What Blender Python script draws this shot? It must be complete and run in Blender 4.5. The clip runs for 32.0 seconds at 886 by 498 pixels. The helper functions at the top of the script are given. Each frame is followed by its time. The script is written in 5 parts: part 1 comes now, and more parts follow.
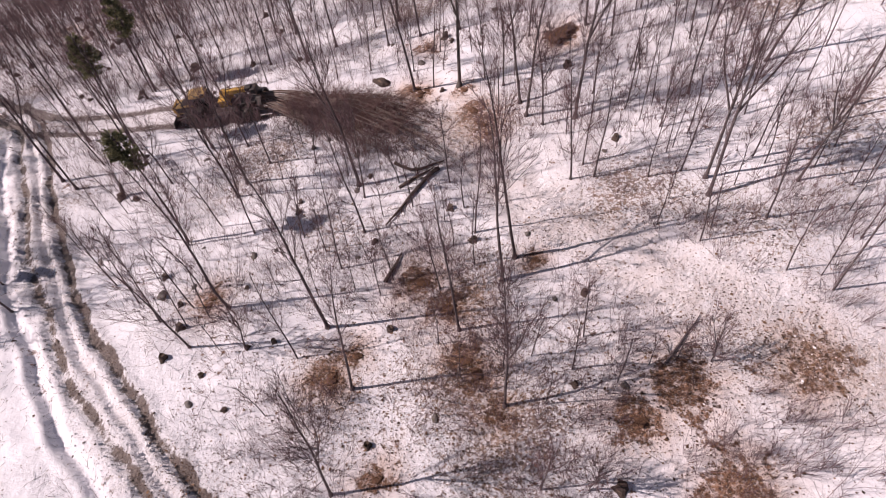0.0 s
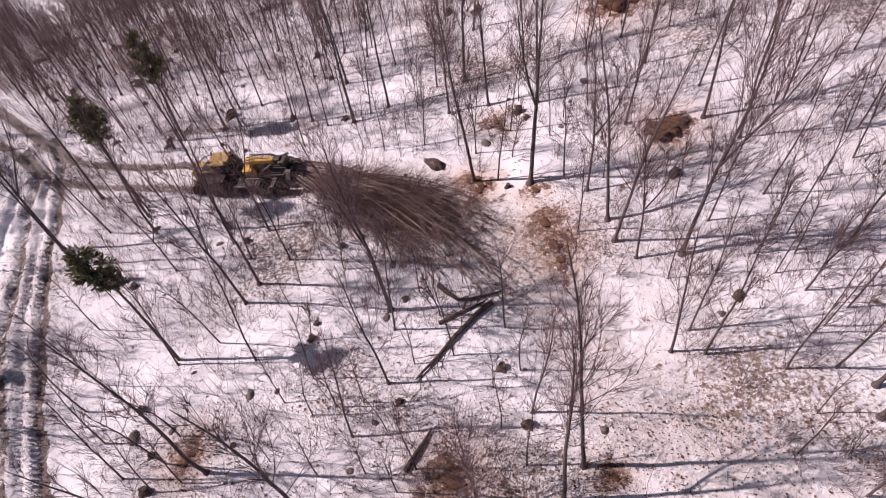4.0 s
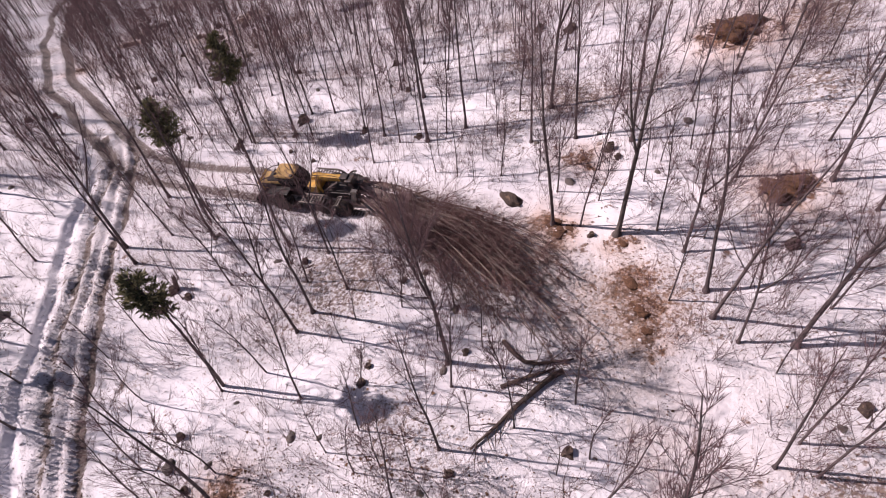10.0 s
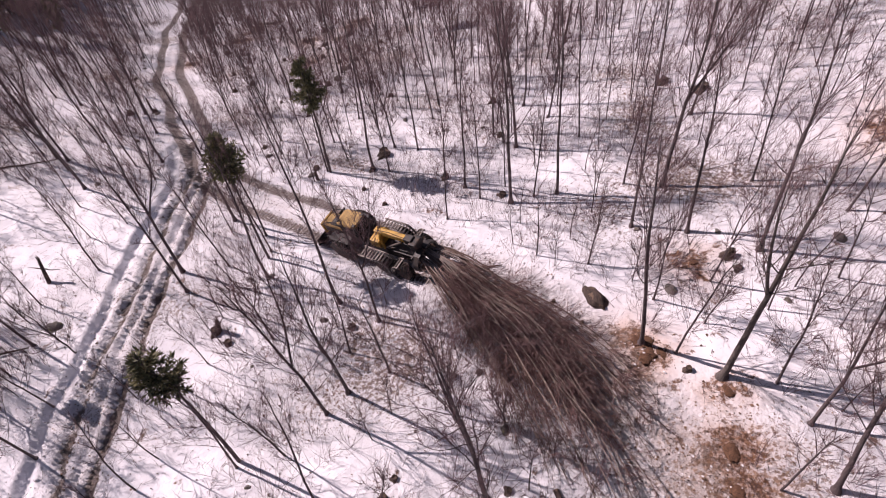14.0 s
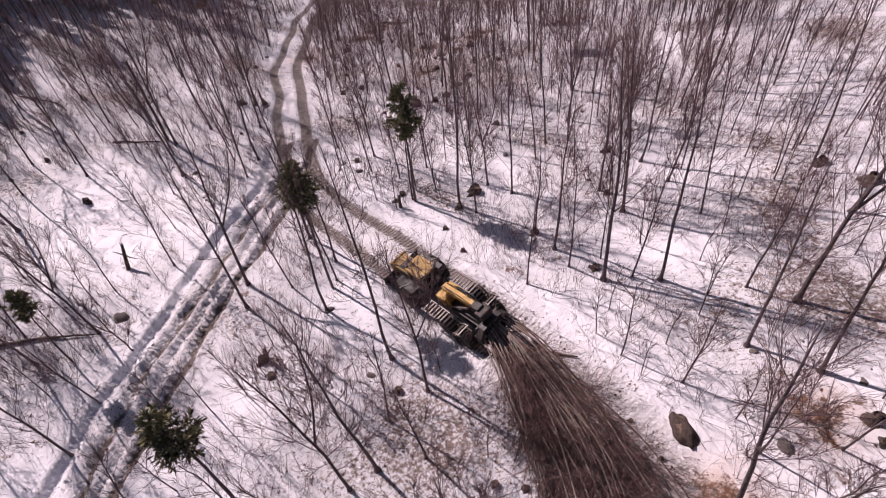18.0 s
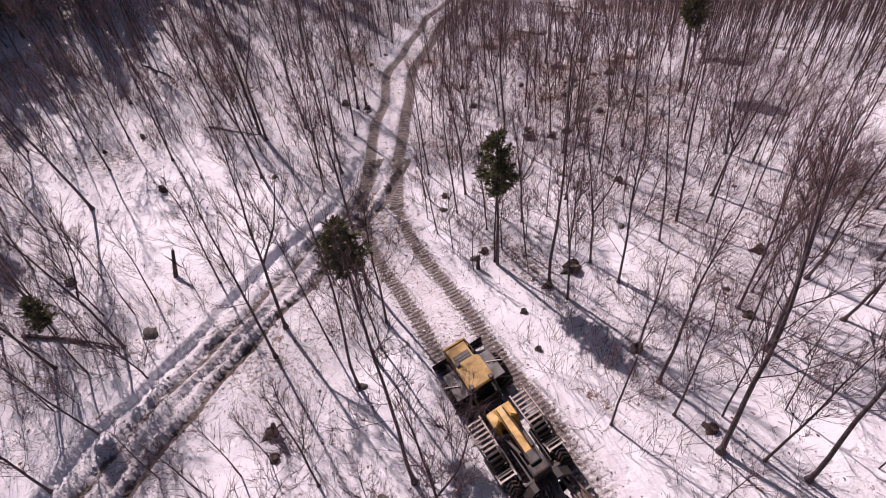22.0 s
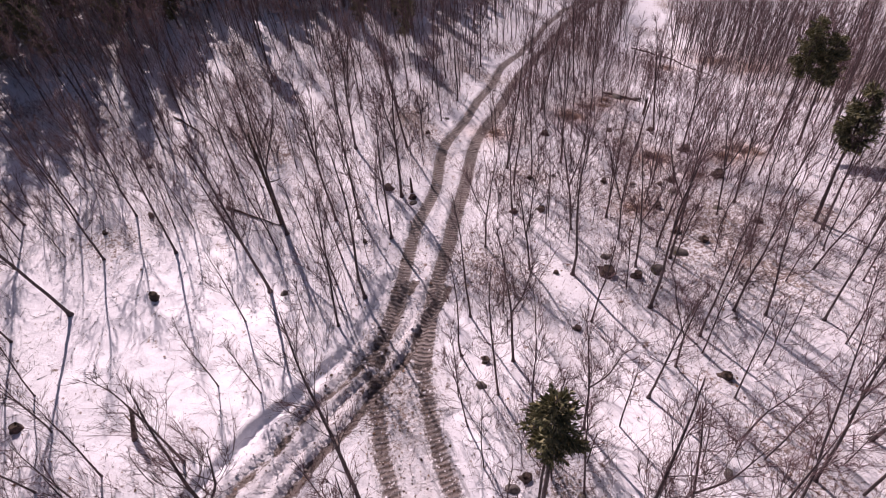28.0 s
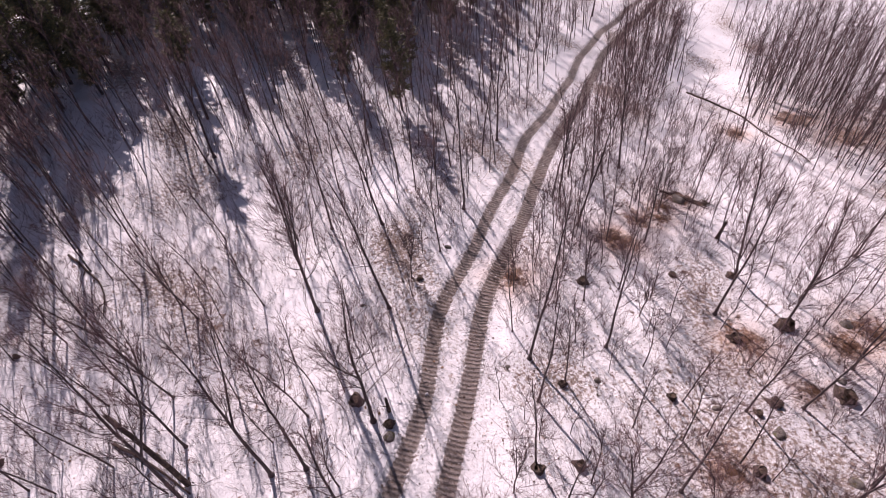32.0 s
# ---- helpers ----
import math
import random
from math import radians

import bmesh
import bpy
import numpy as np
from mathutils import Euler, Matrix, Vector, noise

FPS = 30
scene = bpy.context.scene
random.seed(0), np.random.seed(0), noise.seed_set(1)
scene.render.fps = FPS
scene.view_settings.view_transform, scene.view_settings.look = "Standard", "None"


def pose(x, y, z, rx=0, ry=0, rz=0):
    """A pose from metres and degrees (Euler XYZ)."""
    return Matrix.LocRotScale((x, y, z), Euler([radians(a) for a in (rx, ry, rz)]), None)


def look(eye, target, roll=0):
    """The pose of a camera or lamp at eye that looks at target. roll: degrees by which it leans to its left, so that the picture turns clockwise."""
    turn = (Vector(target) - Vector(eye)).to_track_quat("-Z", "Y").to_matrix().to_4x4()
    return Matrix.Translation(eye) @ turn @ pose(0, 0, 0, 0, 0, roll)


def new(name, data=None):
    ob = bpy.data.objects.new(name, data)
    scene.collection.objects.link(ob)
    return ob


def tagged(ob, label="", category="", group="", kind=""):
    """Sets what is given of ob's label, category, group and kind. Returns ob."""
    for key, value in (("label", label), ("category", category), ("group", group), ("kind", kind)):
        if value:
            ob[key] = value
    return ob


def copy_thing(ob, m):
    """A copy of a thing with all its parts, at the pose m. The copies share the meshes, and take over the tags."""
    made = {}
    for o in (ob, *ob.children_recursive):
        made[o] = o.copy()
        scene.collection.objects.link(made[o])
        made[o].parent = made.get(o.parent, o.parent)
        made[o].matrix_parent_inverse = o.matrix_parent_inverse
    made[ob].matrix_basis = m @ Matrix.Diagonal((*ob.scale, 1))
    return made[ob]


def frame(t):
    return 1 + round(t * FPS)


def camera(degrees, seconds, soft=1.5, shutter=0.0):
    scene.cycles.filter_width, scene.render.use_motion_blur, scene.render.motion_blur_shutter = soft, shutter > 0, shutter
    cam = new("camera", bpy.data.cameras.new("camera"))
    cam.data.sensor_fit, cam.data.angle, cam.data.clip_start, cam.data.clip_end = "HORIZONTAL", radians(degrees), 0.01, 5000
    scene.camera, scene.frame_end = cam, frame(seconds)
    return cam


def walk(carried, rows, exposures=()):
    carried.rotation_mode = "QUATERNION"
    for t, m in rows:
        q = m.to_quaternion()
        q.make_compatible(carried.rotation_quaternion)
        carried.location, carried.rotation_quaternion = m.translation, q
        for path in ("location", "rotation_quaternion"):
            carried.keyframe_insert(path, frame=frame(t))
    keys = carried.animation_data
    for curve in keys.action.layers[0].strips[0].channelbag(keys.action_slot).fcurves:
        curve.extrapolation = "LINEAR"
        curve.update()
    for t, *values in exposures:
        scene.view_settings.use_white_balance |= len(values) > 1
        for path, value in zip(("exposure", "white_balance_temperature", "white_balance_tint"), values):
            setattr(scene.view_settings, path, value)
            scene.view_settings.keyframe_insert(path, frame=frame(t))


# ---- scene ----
cam = camera(79.5, 32.0, soft=1.0)
METRES, EYE, TILT, LEAN, TURN = 75.0, 25.0, -45.2, 1.7, 0.0
ROWS = [
    (0.0, 0.0, 0.0, 0.0, 0.0, 0.0, -0.0),
    (0.5, -0.0007, 0.0091, 0.0097, 0.08, -0.03, -0.06),
    (1.0, -0.0021, 0.0283, 0.0301, 0.2, -0.03, -0.13),
    (1.5, -0.0032, 0.0558, 0.0589, 0.35, -0.07, -0.1),
    (2.0, -0.0045, 0.0851, 0.0875, 0.56, 0.12, -0.22),
    (2.5, -0.0059, 0.1045, 0.107, 1.03, 0.11, -0.65),
    (3.0, -0.0066, 0.1117, 0.1128, 2.26, 0.11, -2.01),
    (3.5, -0.0054, 0.1141, 0.1156, 3.56, -0.07, -3.27),
    (4.0, -0.0047, 0.1151, 0.1171, 5.82, -0.41, -5.65),
    (4.5, -0.0039, 0.1155, 0.1186, 8.06, -0.85, -7.85),
    (6.5, -0.0045, 0.1149, 0.1177, 11.0, -1.55, -11.02),
    (7.0, -0.005, 0.1156, 0.1181, 11.24, -1.63, -11.23),
    (7.5, -0.0069, 0.118, 0.1201, 11.39, -1.68, -11.36),
    (8.0, -0.0097, 0.1224, 0.1243, 11.48, -1.7, -11.42),
    (8.5, -0.0137, 0.128, 0.13, 11.6, -1.74, -11.48),
    (9.0, -0.0183, 0.135, 0.1362, 11.67, -1.72, -11.52),
    (9.5, -0.0227, 0.1428, 0.144, 11.76, -1.74, -11.53),
    (10.0, -0.0273, 0.1513, 0.1525, 11.77, -1.77, -11.56),
    (10.5, -0.0308, 0.1602, 0.1615, 11.9, -1.79, -11.56),
    (11.0, -0.0343, 0.1692, 0.1706, 11.98, -1.79, -11.59),
    (11.5, -0.0374, 0.1782, 0.1794, 12.14, -1.81, -11.63),
    (12.0, -0.04, 0.1866, 0.1882, 12.71, -1.95, -12.12),
    (12.5, -0.0425, 0.1937, 0.1966, 14.6, -2.45, -13.84),
    (13.0, -0.045, 0.1996, 0.2052, 17.55, -3.4, -16.49),
    (13.5, -0.0468, 0.2058, 0.2118, 19.7, -4.05, -18.39),
    (14.0, -0.048, 0.211, 0.219, 21.56, -4.77, -19.83),
    (14.5, -0.0501, 0.2161, 0.2254, 23.35, -5.45, -21.26),
    (16.5, -0.063, 0.2367, 0.2493, 27.36, -7.15, -24.26),
    (17.0, -0.0672, 0.2424, 0.2555, 28.77, -7.78, -25.29),
    (17.5, -0.0715, 0.248, 0.2628, 31.53, -9.11, -27.19),
    (18.0, -0.0772, 0.2571, 0.267, 33.8, -10.2, -28.74),
    (18.5, -0.084, 0.2732, 0.265, 34.89, -10.77, -29.53),
    (19.0, -0.0927, 0.289, 0.2645, 35.55, -11.21, -30.02),
    (19.5, -0.1026, 0.2986, 0.2708, 36.07, -11.55, -30.33),
    (20.0, -0.1121, 0.3073, 0.2793, 36.43, -11.7, -30.41),
    (20.5, -0.1216, 0.3157, 0.2875, 36.61, -11.78, -30.45),
    (21.0, -0.1313, 0.3242, 0.2963, 37.11, -12.08, -30.68),
    (21.5, -0.1403, 0.3314, 0.3045, 39.7, -13.46, -32.19),
    (22.0, -0.1473, 0.3364, 0.3134, 49.93, -19.5, -37.07),
    (22.5, -0.1559, 0.3426, 0.3215, 54.98, -22.69, -38.95),
    (23.0, -0.166, 0.3485, 0.3284, 56.97, -24.0, -39.57),
    (23.5, -0.1767, 0.3543, 0.3346, 58.03, -24.68, -39.88),
    (24.0, -0.1879, 0.3596, 0.3405, 58.72, -25.13, -40.06),
    (24.5, -0.1997, 0.3652, 0.3463, 59.23, -25.46, -40.15),
    (25.0, -0.2123, 0.3703, 0.3516, 59.59, -25.66, -40.25),
    (25.5, -0.2262, 0.3755, 0.3577, 59.82, -25.84, -40.27),
    (27.5, -0.2819, 0.3974, 0.381, 60.65, -26.27, -40.3),
    (28.0, -0.304, 0.405, 0.3886, 60.82, -26.35, -40.32),
    (28.5, -0.3333, 0.4144, 0.3985, 60.98, -26.4, -40.32),
    (29.0, -0.37, 0.4254, 0.41, 61.48, -26.65, -40.51),
    (29.5, -0.4106, 0.4376, 0.4232, 62.15, -27.08, -40.66),
    (30.0, -0.4541, 0.4503, 0.4368, 62.49, -27.3, -40.73),
    (30.5, -0.4965, 0.4631, 0.4502, 62.81, -27.46, -40.77),
    (31.0, -0.5357, 0.4756, 0.4632, 63.06, -27.54, -40.71),
    (31.5, -0.565, 0.4855, 0.4737, 63.28, -27.66, -40.72),
    (32.0, -0.5765, 0.4903, 0.4787, 63.27, -31.86, -40.72),
]
walk(cam, [(t, pose(0, 0, EYE, TILT, LEAN, TURN) @ pose(METRES * x, METRES * y, METRES * z, 90 + pitch, roll, yaw)) for t, x, y, z, yaw, pitch, roll in ROWS], exposures=[(0.0, -0.23, 6700, 28), (4.0, -0.20, 6600, 31), (13.0, -0.20, 6580, 32), (22.0, -0.37, 6570, 34), (28.0, -0.23, 6610, 36), (32.0, -0.04, 6610, 34)])

# ---- light ----
SUN_EL, SUN_AZ = 36.5, 185.0      # the sun stands low over the -x side; shadows run to +x
to_sun = Vector((math.cos(radians(SUN_AZ)) * math.cos(radians(SUN_EL)), math.sin(radians(SUN_AZ)) * math.cos(radians(SUN_EL)), math.sin(radians(SUN_EL))))
world = bpy.data.worlds.new("world")
scene.world = world
world.use_nodes = True
sky = world.node_tree.nodes.new("ShaderNodeTexSky")
sky.sky_type, sky.sun_disc = "NISHITA", False
sky.sun_elevation, sky.sun_rotation = radians(SUN_EL), radians(90 - SUN_AZ)
world.node_tree.links.new(sky.outputs[0], world.node_tree.nodes["Background"].inputs[0])
world.node_tree.nodes["Background"].inputs[1].default_value = 0.052
sun = new("sun", bpy.data.lights.new("sun", "SUN"))
sun.data.energy, sun.data.angle, sun.data.color = 5.6, radians(0.6), (1.0, 0.93, 0.86)
sun.matrix_world = look((0, 0, 60), Vector((0, 0, 60)) - to_sun)


# ---- materials ----
class Mat:
    """A small wrapper round a node material."""

    def __init__(self, name, rough=0.7, metal=0.0):
        self.m = bpy.data.materials.new(name)
        self.m.use_nodes = True
        self.t = self.m.node_tree
        self.b = self.t.nodes["Principled BSDF"]
        self.b.inputs["Roughness"].default_value, self.b.inputs["Metallic"].default_value = rough, metal
        self.co = self.t.nodes.new("ShaderNodeTexCoord").outputs["Object"]

    def node(self, kind, **sets):
        n = self.t.nodes.new(kind)
        for k, v in sets.items():
            n.inputs[k].default_value = v
        return n

    def link(self, a, b):
        self.t.links.new(a, b)

    def noise(self, scale, detail=4.0, rough=0.55, co=None):
        n = self.node("ShaderNodeTexNoise", Scale=scale, Detail=detail, Roughness=rough)
        self.link(co or self.co, n.inputs["Vector"])
        return n.outputs["Fac"]

    def ramp(self, fac, stops):
        n = self.t.nodes.new("ShaderNodeValToRGB")
        e = n.color_ramp.elements
        while len(e) < len(stops):
            e.new(0.5)
        for el, (p, c) in zip(e, stops):
            el.position, el.color = p, (*c, 1) if len(c) == 3 else c
        self.link(fac, n.inputs[0])
        return n.outputs[0]

    def math(self, op, a, b=None, c=None, clamp=False):
        n = self.t.nodes.new("ShaderNodeMath")
        n.operation, n.use_clamp = op, clamp
        for i, v in enumerate((a, b, c)):
            if v is None:
                continue
            if isinstance(v, (int, float)):
                n.inputs[i].default_value = v
            else:
                self.link(v, n.inputs[i])
        return n.outputs[0]

    def mix(self, fac, a, b, mode="MIX"):
        n = self.t.nodes.new("ShaderNodeMix")
        n.data_type, n.blend_type = "RGBA", mode
        for i, v in ((0, fac), (6, a), (7, b)):
            if isinstance(v, (int, float)):
                n.inputs[i].default_value = v
            elif isinstance(v, tuple):
                n.inputs[i].default_value = (*v, 1)
            else:
                self.link(v, n.inputs[i])
        return n.outputs[2]

    def attr(self, name):
        n = self.t.nodes.new("ShaderNodeAttribute")
        n.attribute_name = name
        return n.outputs["Fac"]

    def colour(self, c):
        if isinstance(c, tuple):
            self.b.inputs["Base Color"].default_value = (*c, 1)
        else:
            self.link(c, self.b.inputs["Base Color"])
        return self

    def rough(self, r):
        self.link(r, self.b.inputs["Roughness"])
        return self

    def bump(self, h, strength=0.4, dist=0.02):
        n = self.node("ShaderNodeBump", Strength=strength, Distance=dist)
        self.link(h, n.inputs["Height"])
        self.link(n.outputs[0], self.b.inputs["Normal"])
        return self


def bark_material(name, dark, light, scale=6.0):
    m = Mat(name, 0.9)
    n = m.node("ShaderNodeMapping")
    n.inputs["Scale"].default_value = (1, 1, 0.25)
    m.link(m.co, n.inputs[0])
    grain = m.noise(scale * 3, 5, 0.65, n.outputs[0])
    info = m.t.nodes.new("ShaderNodeObjectInfo")
    base = m.ramp(grain, [(0.3, dark), (0.7, light)])
    tint = m.math("MULTIPLY_ADD", info.outputs["Random"], 0.5, 0.75)
    lichen = m.math("GREATER_THAN", m.noise(1.6, 3), 0.63)
    col = m.mix(m.math("MULTIPLY", lichen, 0.35), base, (0.30, 0.28, 0.27))
    m.colour(m.mix(1.0, col, m.ramp(tint, [(0.0, (0, 0, 0)), (1.0, (1, 1, 1))]), "MULTIPLY"))
    m.bump(grain, 0.7, 0.02)
    return m.m


BARK = bark_material("grey_brown_bark", (0.052, 0.039, 0.041), (0.165, 0.126, 0.125))
BARK_PALE = bark_material("pale_bark", (0.06, 0.048, 0.045), (0.19, 0.155, 0.14))
TWIG = bark_material("twig_bark", (0.085, 0.048, 0.053), (0.205, 0.122, 0.128), 3.0)
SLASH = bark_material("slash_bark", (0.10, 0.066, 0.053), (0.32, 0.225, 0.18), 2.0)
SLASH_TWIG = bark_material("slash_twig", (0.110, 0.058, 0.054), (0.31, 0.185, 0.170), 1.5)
PALE_STEM = bark_material("scraped_pale_bark", (0.17, 0.130, 0.11), (0.38, 0.31, 0.265), 2.0)


def needle_material():
    m = Mat("needles", 0.6)
    geo = m.t.nodes.new("ShaderNodeNewGeometry")
    c = m.ramp(geo.outputs["Random Per Island"], [(0.0, (0.062, 0.068, 0.034)), (0.5, (0.140, 0.140, 0.064)), (1.0, (0.26, 0.225, 0.105))])
    m.colour(c)
    return m.m


NEEDLES = needle_material()


def snow_material():
    m = Mat("snow_ground", 0.55)
    rut, soil, along, litter, worn = m.attr("rut"), m.attr("soil"), m.attr("along"), m.attr("litter"), m.attr("worn")
    fine, mid, big = m.noise(7.0, 6, 0.7), m.noise(1.3, 5, 0.6), m.noise(0.12, 4)
    speck = m.noise(4.2, 7, 0.78)
    snow = m.ramp(big, [(0.3, (0.85, 0.84, 0.88)), (0.7, (0.92, 0.91, 0.94))])
    snow = m.mix(m.math("MULTIPLY", m.math("SUBTRACT", m.noise(2.2, 7, 0.7), 0.47, clamp=True), m.math("MULTIPLY_ADD", litter, 2.5, 0.12)), snow, (0.62, 0.56, 0.52))
    # leaf litter and twigs that poke through thin snow
    lit = m.math("ADD", m.math("MULTIPLY", litter, 0.28), m.math("MULTIPLY", m.math("SUBTRACT", big, 0.5), 0.22))
    lm = m.ramp(m.math("SUBTRACT", m.math("ADD", speck, lit), 0.70), [(0.0, (0, 0, 0)), (0.06, (1, 1, 1))])
    leaf = m.ramp(m.noise(11.0, 3), [(0.3, (0.10, 0.055, 0.035)), (0.55, (0.22, 0.125, 0.075)), (0.75, (0.34, 0.22, 0.14))])
    col = m.mix(m.math("MULTIPLY", lm, 0.85), snow, leaf)
    # bare soil with oak leaves
    earth = m.ramp(m.noise(4.5, 8, 0.8), [(0.34, (0.030, 0.017, 0.012)), (0.5, (0.135, 0.060, 0.032)), (0.62, (0.33, 0.165, 0.085)), (0.72, (0.62, 0.50, 0.42))])
    em = m.ramp(m.math("SUBTRACT", m.math("ADD", soil, m.math("ADD", m.math("MULTIPLY", m.math("SUBTRACT", m.noise(1.5, 8, 0.72), 0.5), 3.2), m.math("MULTIPLY", m.math("SUBTRACT", m.noise(0.45, 4), 0.5), 1.6))), 0.41), [(0.0, (0, 0, 0)), (0.22, (1, 1, 1))])
    stain = m.math("MULTIPLY", m.math("MULTIPLY", m.math("POWER", soil, 0.38), m.ramp(m.noise(0.55, 6, 0.68), [(0.34, (0.3, 0.3, 0.3)), (0.60, (1, 1, 1))])), 1.0, clamp=True)
    col = m.mix(m.math("MULTIPLY", stain, 0.66), col, (0.50, 0.255, 0.120))
    col = m.mix(m.math("MULTIPLY", em, m.ramp(speck, [(0.36, (0.25, 0.25, 0.25)), (0.52, (1, 1, 1))])), col, earth)
    # trodden, dirty snow of the skid trail, and its tread bars
    dirty = m.ramp(m.noise(3.4, 8, 0.76), [(0.34, (0.13, 0.080, 0.055)), (0.47, (0.38, 0.27, 0.20)), (0.62, (0.74, 0.66, 0.60))])
    col = m.mix(m.math("MULTIPLY", worn, m.ramp(m.noise(1.6, 7, 0.72), [(0.36, (0.12, 0.12, 0.12)), (0.60, (1, 1, 1))])), col, dirty)
    bars = m.math("MULTIPLY_ADD", m.math("SINE", m.math("ADD", m.math("MULTIPLY", along, 21.0), m.math("MULTIPLY", mid, 5.0))), 0.5, 0.5)
    bars = m.mix(m.math("GREATER_THAN", along, 0.01), m.math("MULTIPLY_ADD", speck, 1.3, -0.45, clamp=True), bars)
    mud = m.ramp(m.noise(5.5, 8, 0.78), [(0.36, (0.045, 0.026, 0.018)), (0.52, (0.120, 0.074, 0.051)), (0.68, (0.28, 0.21, 0.165))])
    slush = m.ramp(fine, [(0.3, (0.27, 0.225, 0.21)), (0.7, (0.58, 0.53, 0.53))])
    track = m.mix(m.math("MULTIPLY_ADD", bars, 0.40, 0.0), mud, slush)
    rm = m.ramp(m.math("ADD", rut, m.math("MULTIPLY", m.math("SUBTRACT", speck, 0.5), 1.5)), [(0.34, (0, 0, 0)), (0.58, (1, 1, 1))])
    col = m.mix(m.math("MULTIPLY", rm, 0.92), col, track)
    m.colour(col)
    rugged = m.math("MULTIPLY_ADD", m.math("ADD", litter, m.math("ADD", rut, worn)), 1.05, 0.22)
    h = m.math("MULTIPLY", m.math("ADD", m.math("MULTIPLY", m.noise(2.4, 7, 0.68), 2.0), m.math("MULTIPLY", fine, 0.7)), rugged)
    h = m.math("ADD", h, m.math("MULTIPLY", m.math("MULTIPLY", bars, rut), 0.9))
    m.bump(h, 0.85, 0.14)
    return m.m


SNOW = snow_material()


def rock_material(name, a, b, c):
    m = Mat(name, 0.9)
    f = m.noise(5.0, 6, 0.65)
    m.colour(m.mix(m.math("GREATER_THAN", m.noise(2.1, 4), 0.60), m.ramp(f, [(0.3, a), (0.7, b)]), c))
    m.bump(f, 0.8, 0.05)
    return m.m


def leaf_material():
    m = Mat("leaf_flakes", 0.8)
    geo = m.t.nodes.new("ShaderNodeNewGeometry")
    m.colour(m.ramp(geo.outputs["Random Per Island"], [(0.0, (0.050, 0.029, 0.021)), (0.5, (0.15, 0.082, 0.048)), (1.0, (0.29, 0.17, 0.095))]))
    return m.m


LEAF = leaf_material()


def straw_material():
    m = Mat("dead_grass_straw", 0.8)
    geo = m.t.nodes.new("ShaderNodeNewGeometry")
    m.colour(m.ramp(geo.outputs["Random Per Island"], [(0.0, (0.16, 0.10, 0.065)), (0.6, (0.34, 0.235, 0.15)), (1.0, (0.50, 0.38, 0.26))]))
    return m.m


STRAW = straw_material()
STONE = rock_material("mossy_stone", (0.085, 0.075, 0.07), (0.25, 0.22, 0.20), (0.13, 0.115, 0.05))
ROTTEN = rock_material("rotten_stump_wood", (0.030, 0.022, 0.02), (0.12, 0.082, 0.066), (0.17, 0.115, 0.08))
CUT = rock_material("weathered_cut_wood", (0.12, 0.085, 0.065), (0.28, 0.20, 0.15), (0.10, 0.07, 0.055))
MUD = rock_material("frozen_mud", (0.050, 0.030, 0.021), (0.15, 0.094, 0.064), (0.26, 0.19, 0.15))
ICE = rock_material("broken_snow", (0.70, 0.67, 0.68), (0.90, 0.88, 0.90), (0.60, 0.52, 0.48))
LEAVES = rock_material("oak_leaf_heap", (0.055, 0.028, 0.017), (0.20, 0.098, 0.052), (0.11, 0.052, 0.03))


def paint_material(name, col, rough=0.42, dirt=0.55):
    m = Mat(name, rough)
    d = m.math("MULTIPLY", m.ramp(m.noise(2.2, 6, 0.7), [(0.42, (0, 0, 0)), (0.68, (1, 1, 1))]), dirt)
    m.colour(m.mix(d, m.mix(m.noise(0.8, 3), tuple(0.85 * v for v in col), col), (0.10, 0.066, 0.044)))
    m.rough(m.math("MULTIPLY_ADD", d, 0.4, rough))
    m.bump(m.noise(14, 4), 0.12, 0.01)
    return m.m


def metal_material(name, col, rough, metal=0.6):
    m = Mat(name, rough, metal)
    f = m.noise(4.0, 6, 0.7)
    m.colour(m.mix(m.ramp(f, [(0.45, (0, 0, 0)), (0.7, (1, 1, 1))]), col, (0.12, 0.075, 0.05)))
    m.bump(f, 0.3, 0.01)
    return m.m


YELLOW = paint_material("yellow_machine_paint", (0.68, 0.38, 0.05), 0.45, 0.68)
DUSTY = paint_material("dusty_machine_paint", (0.58, 0.37, 0.13), 0.7, 0.45)
BLACK = paint_material("black_machine_paint", (0.022, 0.021, 0.022), 0.5, 0.5)
STEEL = metal_material("worn_track_steel", (0.17, 0.158, 0.15), 0.5, 0.45)
RUBBER = metal_material("muddy_tyre_rubber", (0.022, 0.021, 0.021), 0.85, 0.0)
GRILLE = metal_material("dark_grille", (0.028, 0.028, 0.03), 0.6, 0.3)
GLASS = Mat("cab_glass", 0.06).colour((0.015, 0.018, 0.02)).m
GLASS.node_tree.nodes["Principled BSDF"].inputs["Specular IOR Level"].default_value = 0.8


# ---- the lie of the land ----
SLOPE = (-3.7563, 1.8830, 7.3300, 2.4934, 6.2122, -0.3458)
ROAD = [(0.0, -3.0), (-9.0, 4.5), (-16.0, 10.5), (-22.3, 16.5), (-26.5, 21.4), (-29.5, 25.2), (-32.6, 30.2), (-36.0, 35.5), (-39.3, 41.0), (-42.0, 45.0), (-46.5, 49.0)]
LANE = [(-40.0, 45.3), (-46.5, 49.0), (-52.2, 52.4), (-56.1, 55.1), (-62.3, 58.5), (-66.5, 62.0), (-75.1, 69.4), (-81.2, 74.3), (-89.8, 82.9), (-102.2, 94.0), (-111.5, 104.5), (-118.1, 114.5), (-128.0, 129.5), (-150.0, 152.0)]
